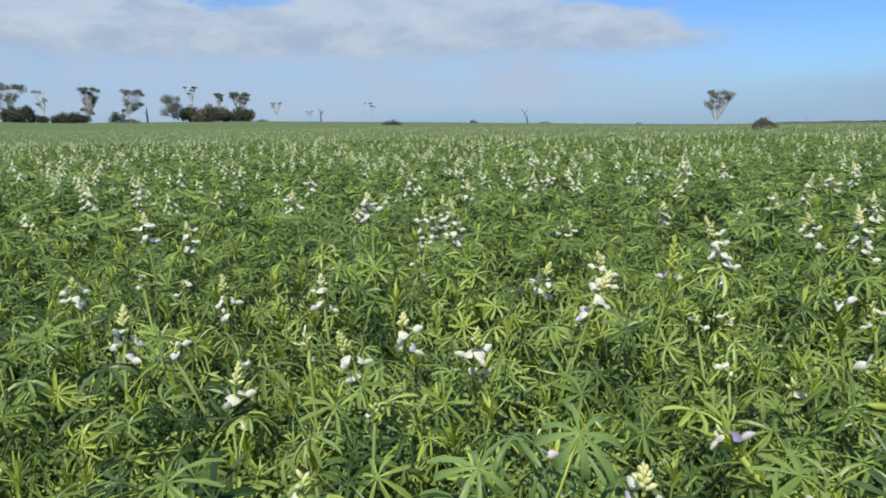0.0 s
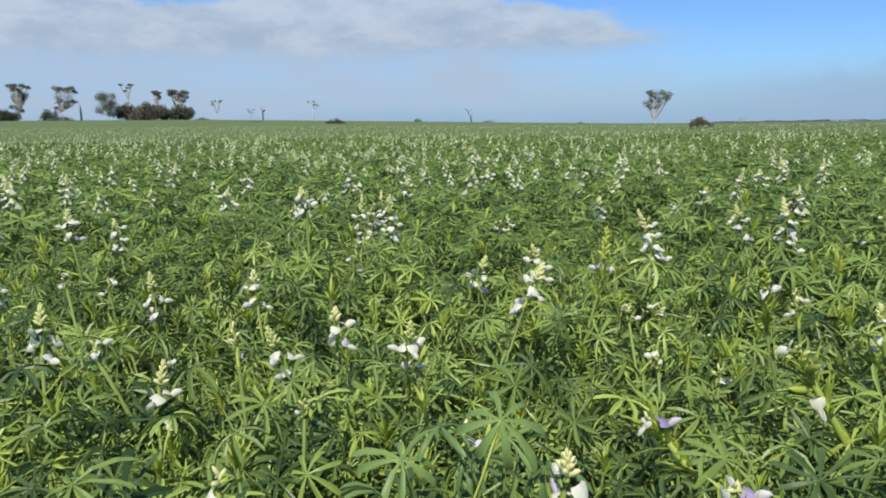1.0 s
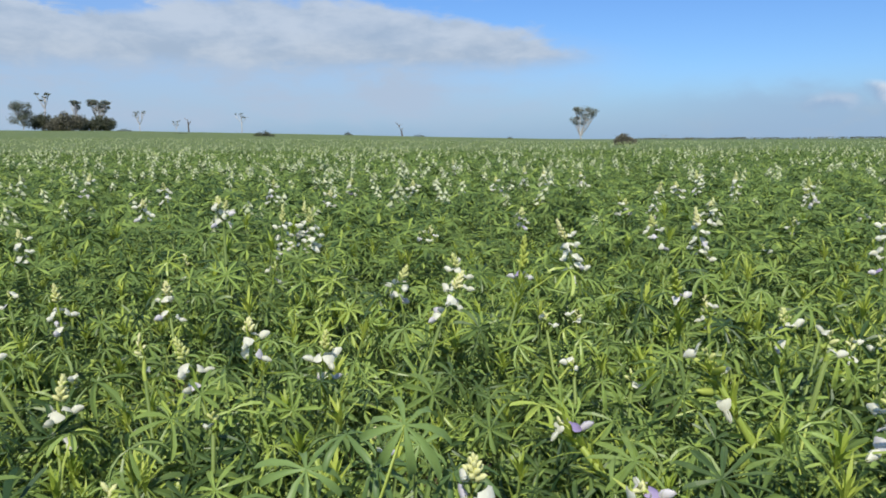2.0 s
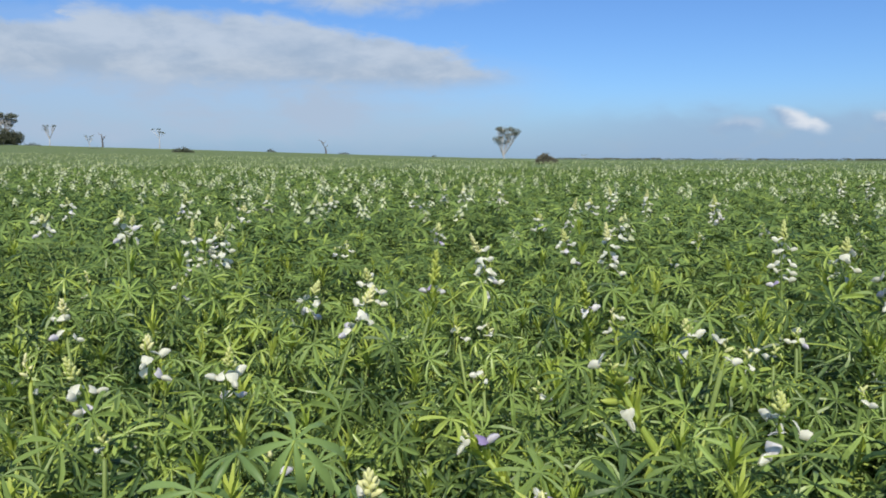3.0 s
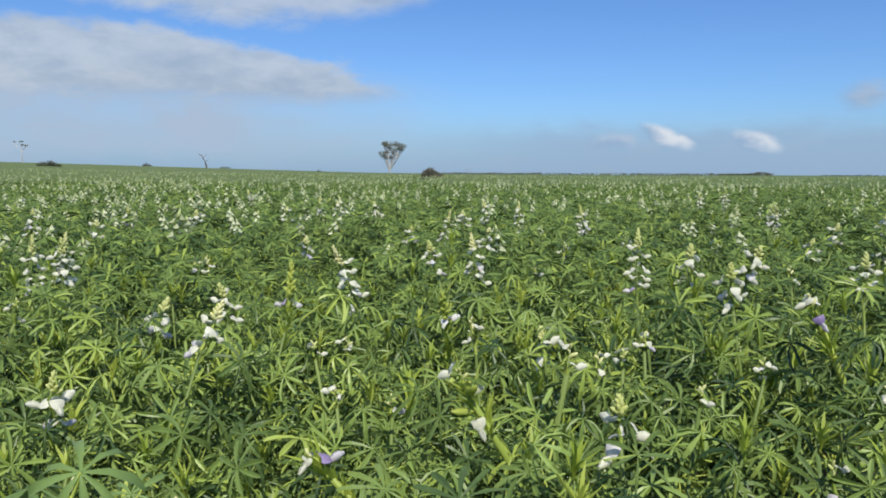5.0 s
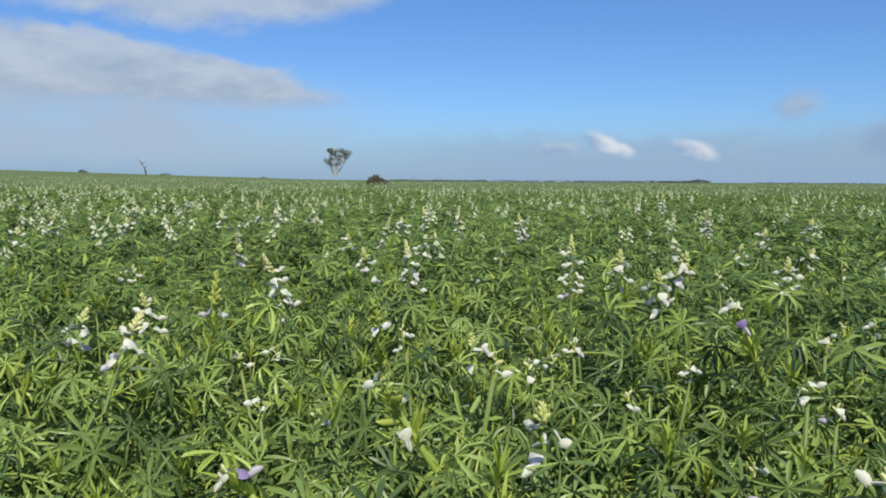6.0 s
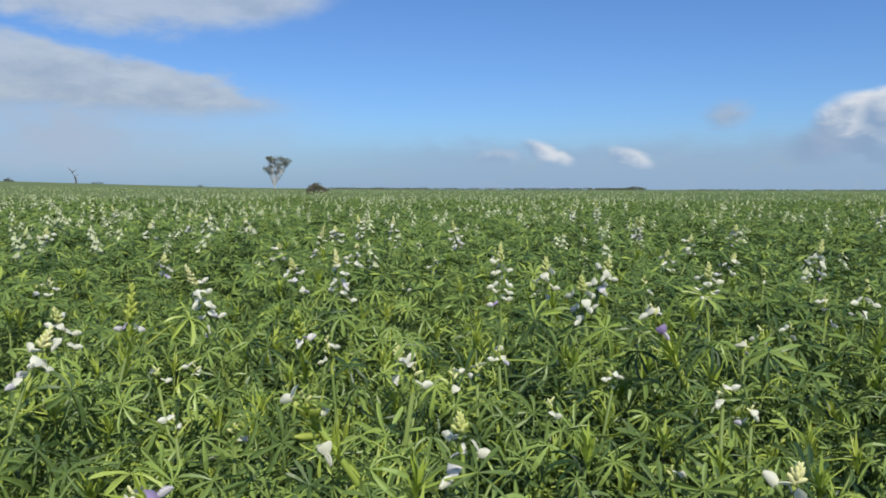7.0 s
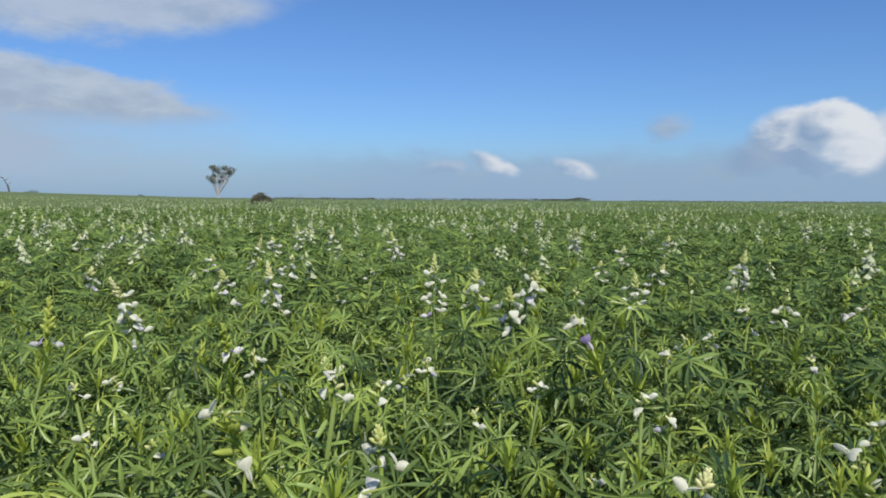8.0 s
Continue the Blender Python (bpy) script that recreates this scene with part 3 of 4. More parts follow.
# where the middles of the flower heads stand (x, y, height) and how long they are, in stretches of the field
SPIKES_WEST = [(-0.532, 1.157, 0.66, 0.05), (-0.937, 2.167, 0.73, 0.08),
    (-0.868, 2.363, 0.72, 0.104), (-0.496, 1.384, 0.73, 0.061), (-0.47, 1.558, 0.687, 0.074), (-0.638, 2.725, 0.74, 0.084),
    (-0.297, 1.83, 0.73, 0.05), (-0.319, 2.261, 0.74, 0.06), (-0.117, 1.815, 0.72, 0.068), (-0.082, 1.324, 0.768, 0.05),
    (-0.022, 2.235, 0.74, 0.067), (0.012, 1.569, 0.7, 0.111), (0.054, 1.885, 0.677, 0.125), (0.065, 1.435, 0.72, 0.086), (0.125, 1.916, 0.74, 0.05),
    (0.229, 2.414, 0.74, 0.058)]
SPIKES_MID = [(0.395, 2.271, 0.74, 0.052), (0.837, 3.714, 0.75, 0.085), (0.282, 1.132, 0.683, 0.064), (0.689, 2.398, 0.74, 0.055),
    (0.955, 2.957, 0.74, 0.081), (0.541, 1.639, 0.71, 0.05), (0.899, 2.532, 0.75, 0.05), (1.035, 2.5, 0.75, 0.05), (0.505, 1.214, 0.706, 0.114),
    (0.819, 1.7, 0.72, 0.05), (1.144, 2.19, 0.703, 0.114), (0.671, 1.257, 0.721, 0.064), (1.108, 1.983, 0.74, 0.05), (1.332, 2.256, 0.742, 0.082),
    (0.753, 1.242, 0.713, 0.093), (0.89, 1.45, 0.73, 0.051), (1.386, 2.123, 0.74, 0.078)]
SPIKES_EAST = [(1.625, 2.097, 0.703, 0.069), (1.381, 1.78, 0.74, 0.091), (0.97, 1.052, 0.72, 0.11), (2.691, 2.666, 0.75, 0.09),
    (0.86, 0.812, 0.745, 0.062), (3.131, 2.936, 0.75, 0.111), (0.842, 0.717, 0.73, 0.06), (2.305, 1.924, 0.717, 0.093), (2.02, 1.665, 0.74, 0.075),
    (0.891, 0.733, 0.758, 0.05), (1.51, 1.129, 0.71, 0.05), (1.681, 1.202, 0.73, 0.056), (1.136, 0.744, 0.723, 0.075), (2.078, 1.354, 0.74, 0.057),
    (1.464, 0.939, 0.72, 0.055), (3.545, 1.648, 0.74, 0.099), (2.412, 0.909, 0.72, 0.082), (1.542, 0.798, 0.734, 0.085)]
SMALL_WEST = [(-0.441, 1.198, 0.67, 0.024), (-0.275, 0.828, 0.66, 0.03), (-0.376, 1.192, 0.66, 0.029), (-0.206, 0.883, 0.62, 0.021),
    (-0.129, 0.839, 0.66, 0.046), (-0.076, 0.452, 0.68, 0.02), (-0.164, 1.508, 0.65, 0.05), (-0.048, 0.733, 0.62, 0.02), (0.002, 1.343, 0.66, 0.04),
    (0.085, 0.521, 0.672, 0.02), (0.297, 1.581, 0.69, 0.03), (0.319, 1.564, 0.69, 0.036), (0.359, 0.941, 0.649, 0.026), (0.411, 0.963, 0.645, 0.029),
    (0.34, 0.794, 0.63, 0.02), (0.385, 0.738, 0.63, 0.02), (0.563, 0.89, 0.66, 0.048), (0.904, 1.276, 0.68, 0.025), (1.088, 1.444, 0.7, 0.04),
    (0.503, 0.587, 0.703, 0.031)]
SMALL_EAST = [(1.35, 1.549, 0.71, 0.033), (0.643, 0.725, 0.65, 0.027), (0.667, 0.712, 0.657, 0.02), (0.708, 0.724, 0.671, 0.02),
    (0.816, 0.725, 0.65, 0.023), (0.674, 0.594, 0.643, 0.021), (0.8, 0.622, 0.65, 0.029), (1.219, 0.939, 0.7, 0.032), (0.733, 0.479, 0.584, 0.037),
    (0.801, 0.474, 0.664, 0.02), (1.525, 0.899, 0.7, 0.05), (1.039, 0.612, 0.66, 0.02), (1.165, 0.668, 0.66, 0.026), (0.858, 0.479, 0.633, 0.021),
    (1.213, 0.649, 0.66, 0.029), (1.346, 0.668, 0.68, 0.05), (1.166, 0.472, 0.66, 0.021), (1.507, 0.55, 0.68, 0.05), (0.982, 0.318, 0.64, 0.021)]
CROWNED_HEADS = [(-0.355, 0.885, 0.67, 0.062), (-0.214, 0.824, 0.613, 0.067), (-0.307, 1.196, 0.644, 0.071), (-0.155, 1.186, 0.651, 0.05),
    (-0.075, 0.819, 0.655, 0.064), (-0.019, 0.887, 0.662, 0.041), (0.063, 0.851, 0.644, 0.063), (0.192, 1.143, 0.671, 0.048),
    (0.23, 0.955, 0.689, 0.056), (0.139, 0.444, 0.671, 0.04), (0.615, 0.801, 0.66, 0.043), (0.495, 0.502, 0.667, 0.044), (0.685, 0.328, 0.64, 0.04),
    (1.533, 0.702, 0.68, 0.064)]
VIOLET_HEADS = [(0.27, 0.631, 0.629, 0.022), (0.259, 0.457, 0.649, 0.02), (0.849, 0.604, 0.726, 0.048)]
LIME_HEADS = [(0.345, 0.988, 0.723, 0.056), (0.535, 0.921, 0.692, 0.048), (1.554, 0.6, 0.7, 0.08)]
POD_HEADS = [(0.422, 0.654, 0.674, 0.03), (0.854, 0.28, 0.64, 0.035)]

rng = random.Random(5)
taken, plants = [], 0
KINDS = (("white", SPIKES_WEST + SPIKES_MID + SPIKES_EAST), ("crowned", CROWNED_HEADS), ("few", SMALL_WEST + SMALL_EAST),
         ("violet", VIOLET_HEADS), ("lime", LIME_HEADS), ("pod", POD_HEADS))
HEADS = [h for _, group in KINDS for h in group]
for kind, group in KINDS:
    for x, y, z, long in group:
        d = math.hypot(x, y)
        tilt = (0.1, -0.7 if kind == "violet" else -0.55) if kind in ("violet", "pod") else (rng.gauss(0, 0.12), rng.gauss(0, 0.12))
        plants += 1
        root = lupin(x, y, rng, z, kind, d < 1.5, lean=tilt, long=long)
        taken.append((root.location.x * 0.4 + x * 0.6, root.location.y * 0.4 + y * 0.6))


def in_view(x, y):
    a = math.degrees(math.atan2(x, y))
    return -42 < a < 82


def canopy(x, y):
    """How tall the crop grows here, against the mean."""
    return 1.0 + 0.075 * noise.noise(Vector((x * 2.1, y * 2.1, 0))) + 0.05 * noise.noise(Vector((x * 0.4, y * 0.4, 5)))


STEP = 0.140
spots = []
for i in range(-50, 51):
    for j in range(-14, 51):
        x, y = (i + rng.uniform(-0.42, 0.42)) * STEP, (j + rng.uniform(-0.42, 0.42)) * STEP
        d = math.hypot(x, y)
        if 0.46 < d < 7.0 and math.hypot(x - 0.13, y) > 0.57 and in_view(x, y):
            spots.append((d, x, y))
spots.sort()
near = [s for s in spots if min((s[1] - p) ** 2 + (s[2] - q) ** 2 for p, q in taken) > 0.085 ** 2]


def crest(x, y, tall):
    """The flower heads overtop the leafy plants that stand round them."""
    for p, q, z, _ in HEADS:
        if abs(x - p) < 0.17 and abs(y - q) < 0.17:
            tall = min(tall, (z - 0.055) / 0.6)
    return tall


count = 297 - plants
for x, y, tall in ((-0.025, 0.44, 1.10), (0.03, 0.43, 1.11), (0.10, 0.46, 1.09)):
    lupin(x, y, rng, None, "leafy", True, tall, calm=0.8, limp=True)
for d, x, y in near[:count]:
    tall = 1.02 * canopy(x, y) * rng.uniform(0.94, 1.06) * (0.88 if x < -0.2 and d < 0.72 else 1.0)
    lupin(x, y, rng, None, "leafy", d < 1.5, crest(x, y, tall), (rng.uniform(-0.12, 0.12), rng.uniform(-0.12, 0.12)))


# ---- the rest of the crop ----
def simple_plant(seed, leaves_n, leaflets, flowering, tall=0.60):
    """A plant of few triangles. Slots: leaf, stem, petal, bud."""
    r = random.Random(seed)
    stems, leaves, tips = skeleton_of(r, tall)
    s = Shape()
    r.shuffle(leaves)
    leaves.sort(key=lambda q: -q[0].z)
    for p, a, size in leaves[:leaves_n]:
        f = leaf_shape(r, leaflets, 0.043 * size, 0.0078 * size * 8 / leaflets, r.uniform(-0.1, 0.9), 0.045, r.uniform(0.3, 1.0), False)
        turn = (sunward(0, r.uniform(-0.1, 0.6)) @ Matrix.Rotation(a, 4, "Z")).to_3x3()
        s.add([turn @ v + p for v in f.v], f.f, 0)
    main = stems[0][0]
    if leaves_n > 8:
        tube(s, [main[1], main[3], main[4]], [0.003, 0.0025, 0.002], 3, 1)
        for p in tips[:2]:
            t = shoot_shape(r, 5, 0.032)
            s.add([v + p for v in t.v], t.f, 1)
    if flowering:
        simple_spike(s, main[-1], r, r.uniform(0.045, 0.09), 9 if leaves_n > 8 else 4, 1.0 if leaves_n > 8 else 1.4)
    return s.triangles()


def simple_spike(s, base, r, length, n, fat):
    a = r.uniform(0, 6)
    for j in range(n):
        t = j / n
        a += 2.4
        out = Vector((math.cos(a), math.sin(a), 0))
        c = base + Vector((0, 0, 0.008 + length * 0.72 * t)) + out * 0.010
        w = 0.0085 * fat * r.uniform(0.8, 1.2)
        side = Vector((-out.y, out.x, 0)) * w
        up = Vector((0, 0, w))
        s.add([c - side, c + out * w * 1.1 - up * 0.3, c + side, c + up * 1.3 - out * w * 0.4], [(0, 1, 3), (1, 2, 3)], 2)
    top = base + Vector((0, 0, length * 0.72))
    w = 0.0075 * fat
    ring = [top + Vector((math.cos(k * 2.09) * w, math.sin(k * 2.09) * w, 0)) for k in range(3)]
    low, tip = top - Vector((0, 0, 0.006)), top + Vector((r.uniform(-0.006, 0.006), r.uniform(-0.006, 0.006), length * r.uniform(0.16, 0.34)))
    s.add(ring + [low, tip], [(0, 1, 4), (1, 2, 4), (2, 0, 4), (1, 0, 3), (2, 1, 3), (0, 2, 3)], 3)


def scatter(pieces, kinds, x, y, turn, scale):
    """Copies of a kind at (x, y)."""
    z = terrain(x, y)
    c, s = np.cos(turn), np.sin(turn)
    tilt = RNG.normal(0, 0.22, (len(x), 2))
    for k in range(len(x)):
        v, f, m = kinds[k % len(kinds)]
        q = v * scale[k]
        q = q + np.outer(np.maximum(q[:, 2] - 0.25, 0), np.append(tilt[k], 0))
        pieces.append((np.stack([q[:, 0] * c[k] - q[:, 1] * s[k] + x[k], q[:, 0] * s[k] + q[:, 1] * c[k] + y[k], q[:, 2] + z[k]], -1), f, m))


CROP = [M_LEAF_F, M_STEM_F, M_PETAL_F, M_BUD_F]


def crop_band(name, label, kinds_leafy, kinds_flower, x, y, share, low=0.94, high=1.08):
    n = len(x)
    clump = np.clip(1.0 + 1.9 * np.array([noise.noise(Vector((a * 0.8, b * 0.8, 9))) for a, b in zip(x, y)]), 0.15, 2.2)
    order = RNG.random(n) < share * clump * np.clip(1.55 - (np.degrees(np.arctan2(x, y)) + 40) / 105, 0.6, 1.6)      # more flowers towards the rise
    scale = RNG.uniform(low, high, n) * np.array([canopy(a, b) for a, b in zip(x, y)])
    turn = RNG.uniform(-0.5, 0.5, n)
    pieces = []
    scatter(pieces, kinds_leafy, x[~order], y[~order], turn[~order], scale[~order])
    scatter(pieces, kinds_flower, x[order], y[order], turn[order], scale[order] * 1.04)
    return tagged(new(name, big_mesh(name, pieces, CROP)), label, "lupin crop", kind="stuff")


mid = near[count:]
crop_band("lupin_crop", "dense green lupin crop with white flower spikes",
          [simple_plant(500 + i, 18, 7, False) for i in range(9)], [simple_plant(520 + i, 16, 7, True) for i in range(9)],
          np.array([s[1] for s in mid]), np.array([s[2] for s in mid]), 0.19)


def ring_points(r0, r1, per_m2, a0, a1):
    n = int((r1 * r1 - r0 * r0) * 0.5 * radians(a1 - a0) * per_m2)
    r = np.sqrt(RNG.uniform(r0 * r0, r1 * r1, n))
    a = np.radians(RNG.uniform(a0, a1, n))
    return r * np.sin(a), r * np.cos(a)


crop_band("lupin_crop", "lupin crop further out, green with pale spikes",
          [simple_plant(540 + i, 8, 5, False) for i in range(9)], [simple_plant(560 + i, 6, 5, True) for i in range(9)],
          *ring_points(6.8, 19.0, 20, -42, 82), 0.27)
crop_band("lupin_crop", "distant lupin crop flecked with pale flower spikes",
          [simple_plant(580 + i, 3, 4, False) for i in range(6)], [simple_plant(590 + i, 1, 4, True) for i in range(6)],
          *ring_points(18.5, 70.0, 3.2, -42, 82), 0.45)
crop_band("lupin_crop", "green lupin crop behind the viewer",
          [simple_plant(600 + i, 14, 5, False) for i in range(6)], [simple_plant(610 + i, 12, 5, True) for i in range(6)],
          *ring_points(0.75, 5.5, 24, 81, 319), 0.25)
crop_band("lupin_crop", "lower leaves of the lupin plants close by",
          [simple_plant(620 + i, 26, 7, False) for i in range(7)], [simple_plant(620, 26, 7, False)],
          *ring_points(0.68, 2.2, 26, -42, 82), 0.0, 0.72, 0.86)
far = polar_sheet("crop_canopy", np.geomspace(2.8, 4500, 200), 400, 0.47, M_CROP, 0.09, inner=False)
tagged(far, "far green crop canopy running to the horizon", "lupin crop", kind="stuff")

low = polar_sheet("crop_understorey", np.linspace(0.8, 2.85, 18), 90, 0.24, M_CROP, 0.09, inner=False, a0=84.0, a1=316.0)
tagged(low, "shaded lower leaves of the lupin crop", "lupin crop", kind="stuff")


# ---- trees and shrubs ----
def leaf_clump(r, cx, cy, cz, rx, ry, rz, n, size):
    """Many small leaf sprays in an uneven ellipsoid."""
    v, f = [], []
    lobes = [(r.uniform(-1, 1), r.uniform(-1, 1), r.uniform(-0.6, 0.8)) for _ in range(5)]
    while len(f) < n:
        p = Vector((r.gauss(0, 0.5), r.gauss(0, 0.5), r.gauss(0, 0.5)))
        if p.length > 1.05:
            continue
        b = r.choice(lobes)
        p = p * 0.62 + Vector(b) * 0.45
        c = Vector((cx + p.x * rx, cy + p.y * ry, cz + p.z * rz))
        d = Vector((r.uniform(-1, 1), r.uniform(-1, 1), r.uniform(-1, 0.4))).normalized()
        e = d.orthogonal().normalized() * size * r.uniform(0.25, 0.45)
        d = d * size * r.uniform(0.5, 1.0)
        k = len(v)
        v += [c - e * 0.5, c + d * 0.5 - e, c + d, c + d * 0.5 + e]
        f.append((k, k + 1, k + 2, k + 3))
    s = Shape()
    s.add(v, f)
    return s


def gum_tree(az, dist, height, width, seed, label, trunks=1, crowns=7, thin=1.0, flat=0.5, fork=0.35, leaves=190, deep=0.55, puff=0.14):
    """A eucalypt: bare pale limbs that carry flat clumps of leaves at their ends."""
    r = random.Random(seed)
    root = new("gum_tree")
    x, y, z = spot(az, dist)
    root.location = (x, y, z - 0.1)
    tagged(root, label, "tree", "gum trees along the paddock edge")
    t = Shape()
    heads = []
    for k in range(trunks):
        lean = Vector((r.uniform(-1, 1), r.uniform(-1, 1), 0)) * width * (0.10 if trunks == 1 else 0.25)
        base = Vector((k * 0.5 * (trunks > 1), 0, 0))
        top = base + lean + Vector((0, 0, height * fork))
        tube(t, [base, base.lerp(top, 0.5) + Vector((r.uniform(-.2, .2), 0, 0)), top], [height * 0.022, height * 0.018, height * 0.015], 6)
        heads.append(top)
    part("trunk", t.mesh("trunk", [M_BARK]), root)
    for k in range(crowns):
        start = heads[k % len(heads)]
        a = k * 6.283 / crowns + r.uniform(-0.5, 0.5)
        u = r.random()
        rad = width * 0.5 * (0.25 + 0.55 * r.random()) * (1.0 - 0.35 * u)
        end = Vector((math.cos(a) * rad, math.sin(a) * rad, height * (0.94 - (1 - fork) * deep * u * u) - rad * 0.15))
        knee = start.lerp(end, 0.5) + Vector((math.cos(a), math.sin(a), 0)) * rad * 0.10 - Vector((0, 0, height * 0.02))
        limb = Shape()
        tube(limb, [start, knee, end], [height * 0.011, height * 0.007, height * 0.003], 5)
        for _ in range(3):
            e2 = end + Vector((r.uniform(-1, 1), r.uniform(-1, 1), r.uniform(-0.7, 0.5))) * width * 0.14
            tube(limb, [knee, knee.lerp(e2, 0.6), e2], [height * 0.005, height * 0.003, height * 0.0015], 4)
        part("limb", limb.mesh("limb", [M_BARK]), root)
        w = width * puff * r.uniform(0.75, 1.3)
        c = leaf_clump(r, end.x, end.y, end.z - w * 0.1, w, w, w * (flat + 0.3), int(leaves * thin), height * 0.03)
        part("crown", c.mesh("crown", [M_GUM], False), root)
    return root


def shrub(az, dist, height, width, seed, label, mat, leaves=700, depth=None):
    r = random.Random(seed)
    root = new("shrub")
    x, y, z = spot(az, dist)
    root.location, root.rotation_euler = (x, y, z - 0.05), (0, 0, -radians(az))
    tagged(root, label, "shrub", "shrubs in the paddock")
    t = Shape()
    n = max(3, int(width / height * 3))
    for k in range(n):
        px = (k + 0.5) / n * width - width / 2
        tube(t, [Vector((px * 0.6, 0, 0)), Vector((px * 0.8, 0, height * 0.35)), Vector((px * 0.95, 0, height * 0.7))],
             [height * 0.03, height * 0.02, height * 0.008], 4)
    part("trunk", t.mesh("trunk", [M_DEAD]), root)
    for k in range(n):
        px = (k + 0.5) / n * width - width / 2
        edge = 1 - 0.35 * abs(2 * px / width) ** 2
        h = height * edge * r.uniform(0.88, 1.05)
        w = width / n * 1.25
        c = leaf_clump(r, px, 0, h * 0.44, w, (depth or width) * 0.5, h * 0.56, int(leaves * 4.5 / n), height * 0.085)
        part("crown", c.mesh("crown", [mat], False), root)
    return root


def dead_tree(az, dist, height, seed, label, lean=0.35, forks=4):
    r = random.Random(seed)
    root = new("dead_tree")
    x, y, z = spot(az, dist)
    root.location, root.rotation_euler = (x, y, z - 0.1), (0, 0, -radians(az))
    tagged(root, label, "tree", "bare dead trees")
    t = Shape()
    top = Vector((-lean * height, 0, height))
    knee = Vector((-lean * height * 0.15, 0, height * 0.42))
    tube(t, [Vector((0, 0, 0)), knee, knee.lerp(top, 0.55), top], [height * 0.055, height * 0.05, height * 0.035, height * 0.01], 6)
    part("trunk", t.mesh("trunk", [M_DEAD]), root)
    for k in range(forks):
        s = Shape()
        a = knee.lerp(top, 0.2 + 0.2 * k)
        e = a + Vector((r.choice((-1, 1)) * height * r.uniform(0.12, 0.3), r.uniform(-0.2, 0.2) * height, height * r.uniform(0.1, 0.3)))
        tube(s, [a, a.lerp(e, 0.5) + Vector((0, 0, -0.02 * height)), e], [height * 0.025, height * 0.018, height * 0.006], 5)
        part("limb", s.mesh("limb", [M_DEAD]), root)
    return root


GUM = "tall sparse gum tree with pale limbs on the paddock edge"
gum_tree(-27.4, 300, 14.6, 15.0, 1, GUM, 2, 12, 1.5, 0.4, 0.25)
gum_tree(-25.6, 310, 12.6, 9.0, 2, "thin gum tree with a sparse crown and bare limbs", 1, 6, 0.45, 0.4, 0.35)
gum_tree(-22.6, 300, 13.8, 10.0, 3, GUM, 1, 24, 0.9, 0.4, 0.22, deep=0.85)
gum_tree(-19.9, 300, 13.2, 11.0, 4, GUM, 2, 22, 0.75, 0.35, 0.25, deep=0.8)
gum_tree(-17.4, 295, 10.2, 10.5, 5, "broad gum tree with a dense dark crown", 1, 22, 1.7, 0.7, 0.2, deep=0.9, puff=0.2)
gum_tree(-16.1, 310, 14.8, 6.4, 6, "slender gum tree with two flat layers of leaves", 1, 5, 0.8, 0.2, 0.55)
gum_tree(-14.2, 305, 11.8, 7.0, 7, GUM, 1, 10, 1.3, 0.4, 0.35, deep=0.7)
gum_tree(-12.8, 305, 12.2, 10.5, 8, "gum tree with a flat domed crown of leaves", 2, 24, 1.1, 0.35, 0.4, deep=0.5)
gum_tree(-10.2, 330, 9.2, 7.0, 9, "small grey gum tree with a thin crown", 1, 7, 0.4, 0.6, 0.35)
gum_tree(-3.35, 300, 9.0, 6.4, 10, "thin bare gum tree with a flat tuft on top", 1, 4, 0.5, 0.15, 0.5)
gum_tree(21.76, 205, 9.6, 9.6, 31, "lone gum tree with a flat grey-green crown and forked pale limbs", 1, 16, 1.4, 0.3, 0.14, deep=0.55, puff=0.17)
gum_tree(27.5, 600, 5.2, 9.0, 12, "small flat-topped tree far off", 1, 5, 0.8, 0.3, 0.5, 60)
gum_tree(-7.8, 320, 5.2, 5.5, 13, "low young gum tree with a thin crown", 1, 6, 0.5, 0.5, 0.3)
DARK, BROWN = "dense dark green shrub among the gum trees", "dense brownish shrub among the gum trees"
shrub(-27.4, 292, 6.6, 5.0, 20, DARK, M_SHRUB)
shrub(-26.6, 290, 7.6, 5.6, 21, DARK, M_SHRUB, 900)
shrub(-25.65, 290, 4.2, 4.4, 22, DARK, M_SHRUB, 500)
shrub(-23.8, 288, 5.4, 11.0, 23, "long low hedge of dark shrubs", M_SHRUB, 1500, 4.0)
shrub(-21.0, 300, 5.4, 5.0, 24, DARK, M_SHRUB, 300)
shrub(-20.2, 285, 2.6, 6.6, 25, "low green shrub on the field's edge", M_SHRUB, 500)
shrub(-15.9, 300, 7.8, 7.6, 26, DARK, M_SHRUB, 1100)
shrub(-14.8, 292, 7.8, 9.0, 27, BROWN, M_RUST, 1500)
shrub(-12.9, 298, 7.2, 9.6, 28, DARK, M_SHRUB, 1300)
shrub(-11.25, 285, 1.9, 4.4, 29, "low blue-green shrub on the field's edge", M_SHRUB, 300)
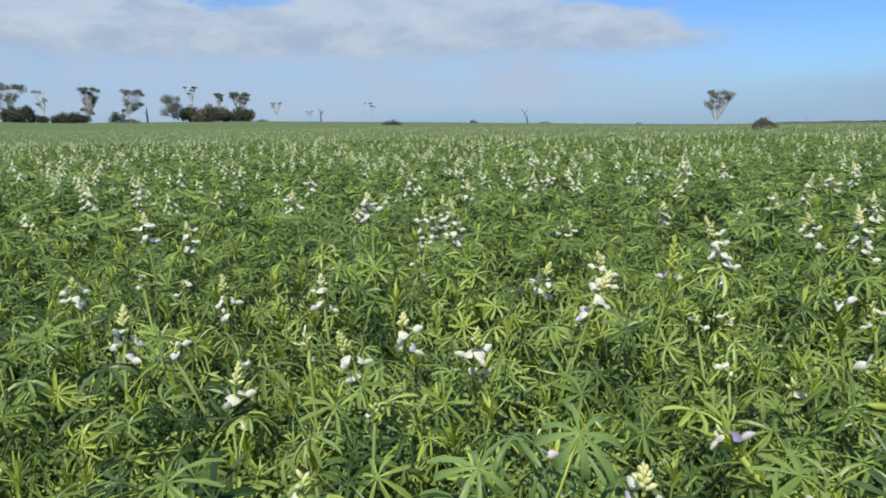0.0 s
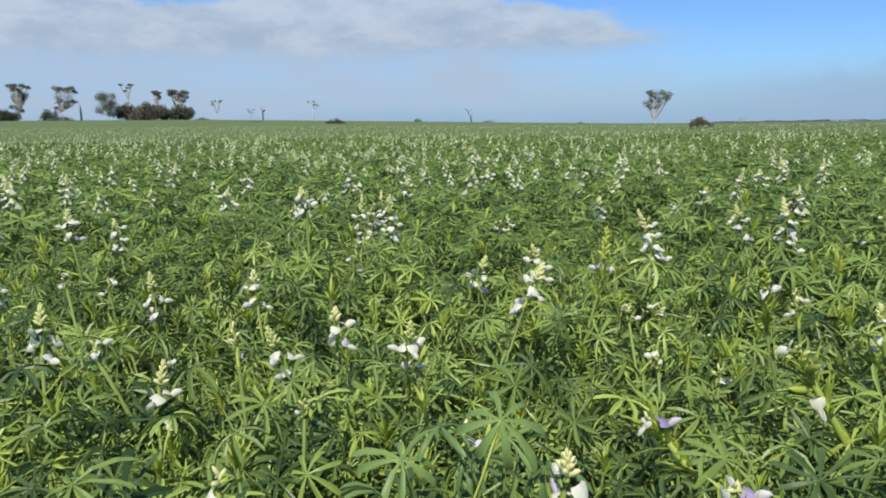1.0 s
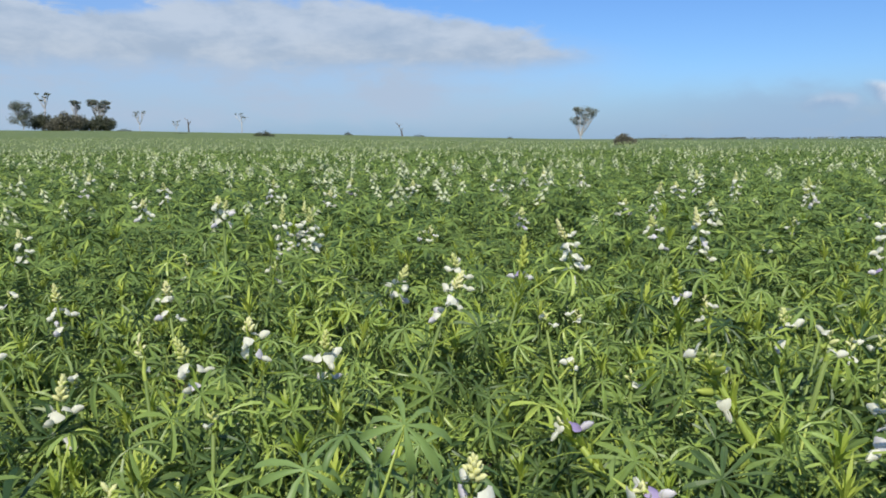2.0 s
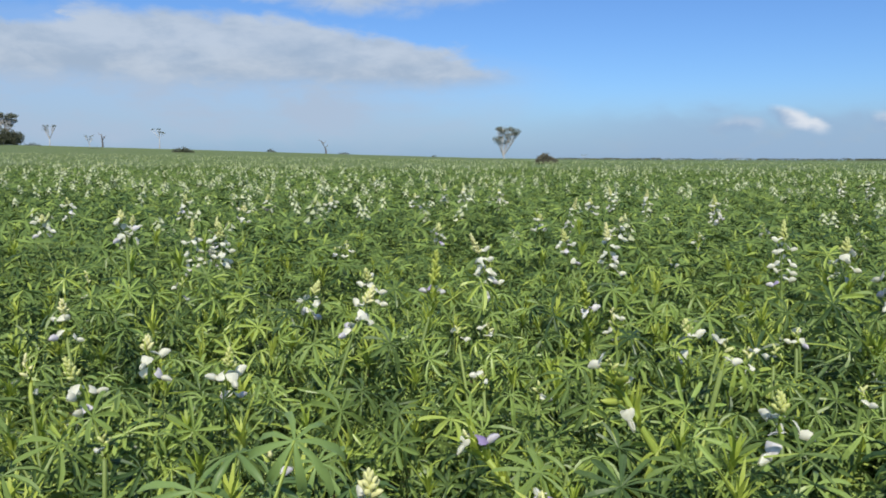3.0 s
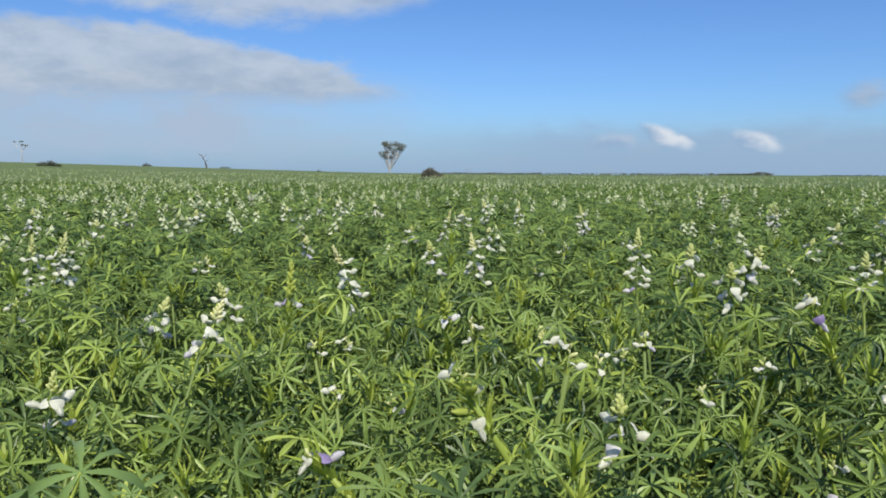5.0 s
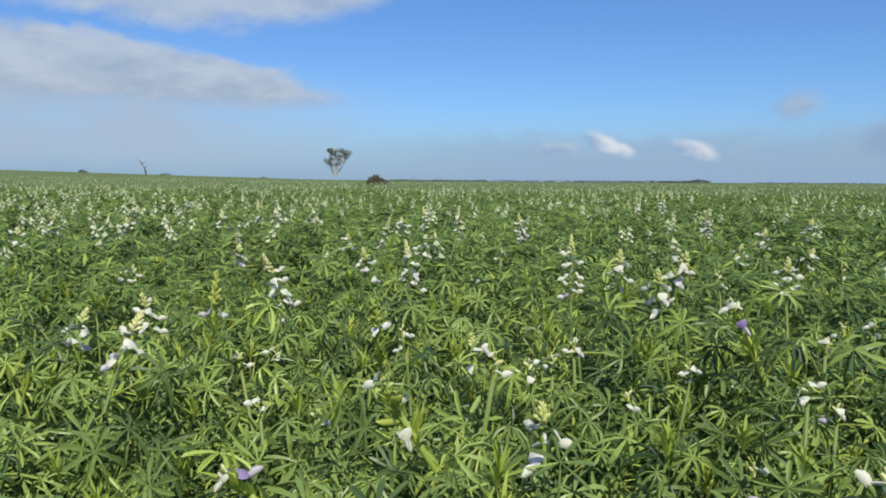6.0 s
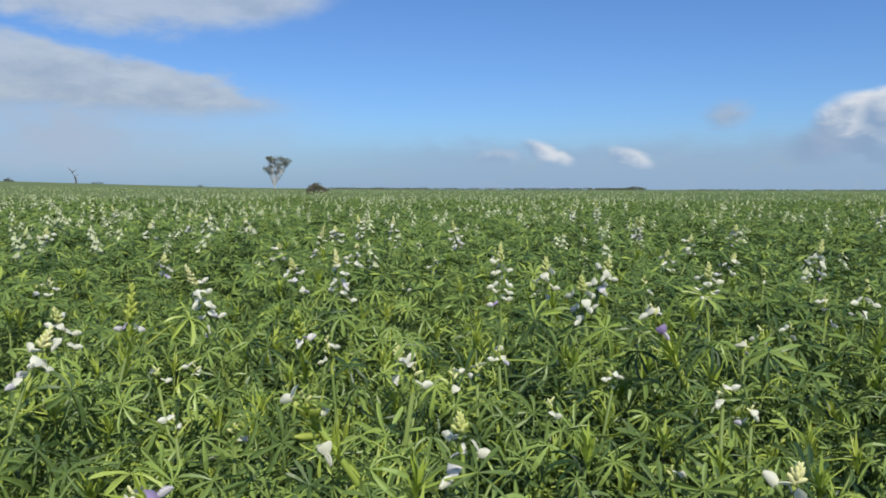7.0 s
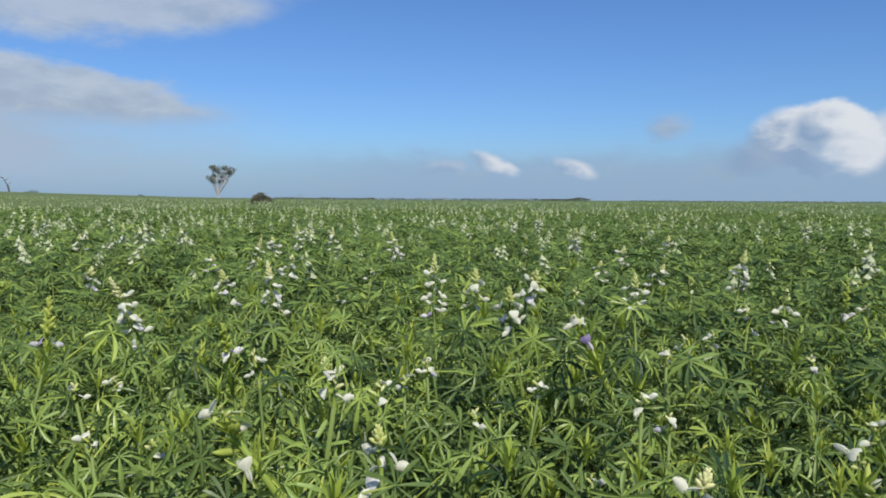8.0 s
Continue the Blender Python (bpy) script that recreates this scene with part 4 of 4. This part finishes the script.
shrub(-7.5, 200, 1.2, 3.2, 30, "low green shrub standing in the crop", M_SHRUB, 200)
shrub(-1.78, 150, 1.9, 3.4, 32, "dark rounded shrub standing in the crop", M_SHRUB, 600)
shrub(4.35, 300, 2.2, 2.6, 33, "small dark shrub on the skyline", M_SHRUB, 250)
shrub(9.6, 300, 1.7, 4.0, 34, "low green shrub on the skyline", M_SHRUB, 250)
shrub(16.4, 250, 1.6, 1.6, 35, "tiny dark shrub on the skyline", M_SHRUB, 120)
shrub(24.75, 58, 1.6, 1.3, 36, "rounded grey-brown shrub standing in the crop", M_RUST, 1700)
dead_tree(8.35, 300, 5.8, 40, "leaning bare dead tree on the skyline")
dead_tree(-7.0, 310, 5.6, 41, "short dark dead tree with stubby limbs", 0.05, 4)
dead_tree(-19.05, 305, 6.4, 42, "bare upright dead trunk", 0.02, 1)
dead_tree(54.4, 700, 2.6, 43, "tiny bare tree on the far horizon", 0.02, 2)


def far_woods():
    r = random.Random(9)
    v, f = [], []
    for _ in range(2600):
        az = r.choice((r.uniform(25.5, 33.0), r.uniform(26.0, 41.5), r.uniform(39.5, 49.2), r.uniform(45.5, 49.0), r.uniform(52, 75)))
        lump = 0.5 + 0.5 * noise.noise(Vector((az * 0.9, 0, 3)))
        h = 1.4 + 2.4 * lump + 3.0 * math.exp(-((az - 48.3) / 0.5) ** 2)
        if az > 50:
            h *= 0.35
        d = 1200 + r.uniform(0, 40)
        x, y = d * math.sin(radians(az)), d * math.cos(radians(az))
        c = Vector((x, y, 0.3 + r.random() ** 0.8 * h))
        side = Vector((math.cos(radians(az)), -math.sin(radians(az)), 0)) * r.uniform(0.6, 1.4)
        up = Vector((r.uniform(-0.3, 0.3), r.uniform(-0.3, 0.3), r.uniform(0.4, 0.8)))
        k = len(v)
        v += [c - side, c - up, c + side, c + up]
        f.append((k, k + 1, k + 2, k + 3))
    s = Shape()
    s.add(v, f)
    return tagged(new("far_woods", s.mesh("far_woods", [M_SHRUB], False)), "thin dark line of scrub on the far horizon", "woods", kind="stuff")


far_woods()
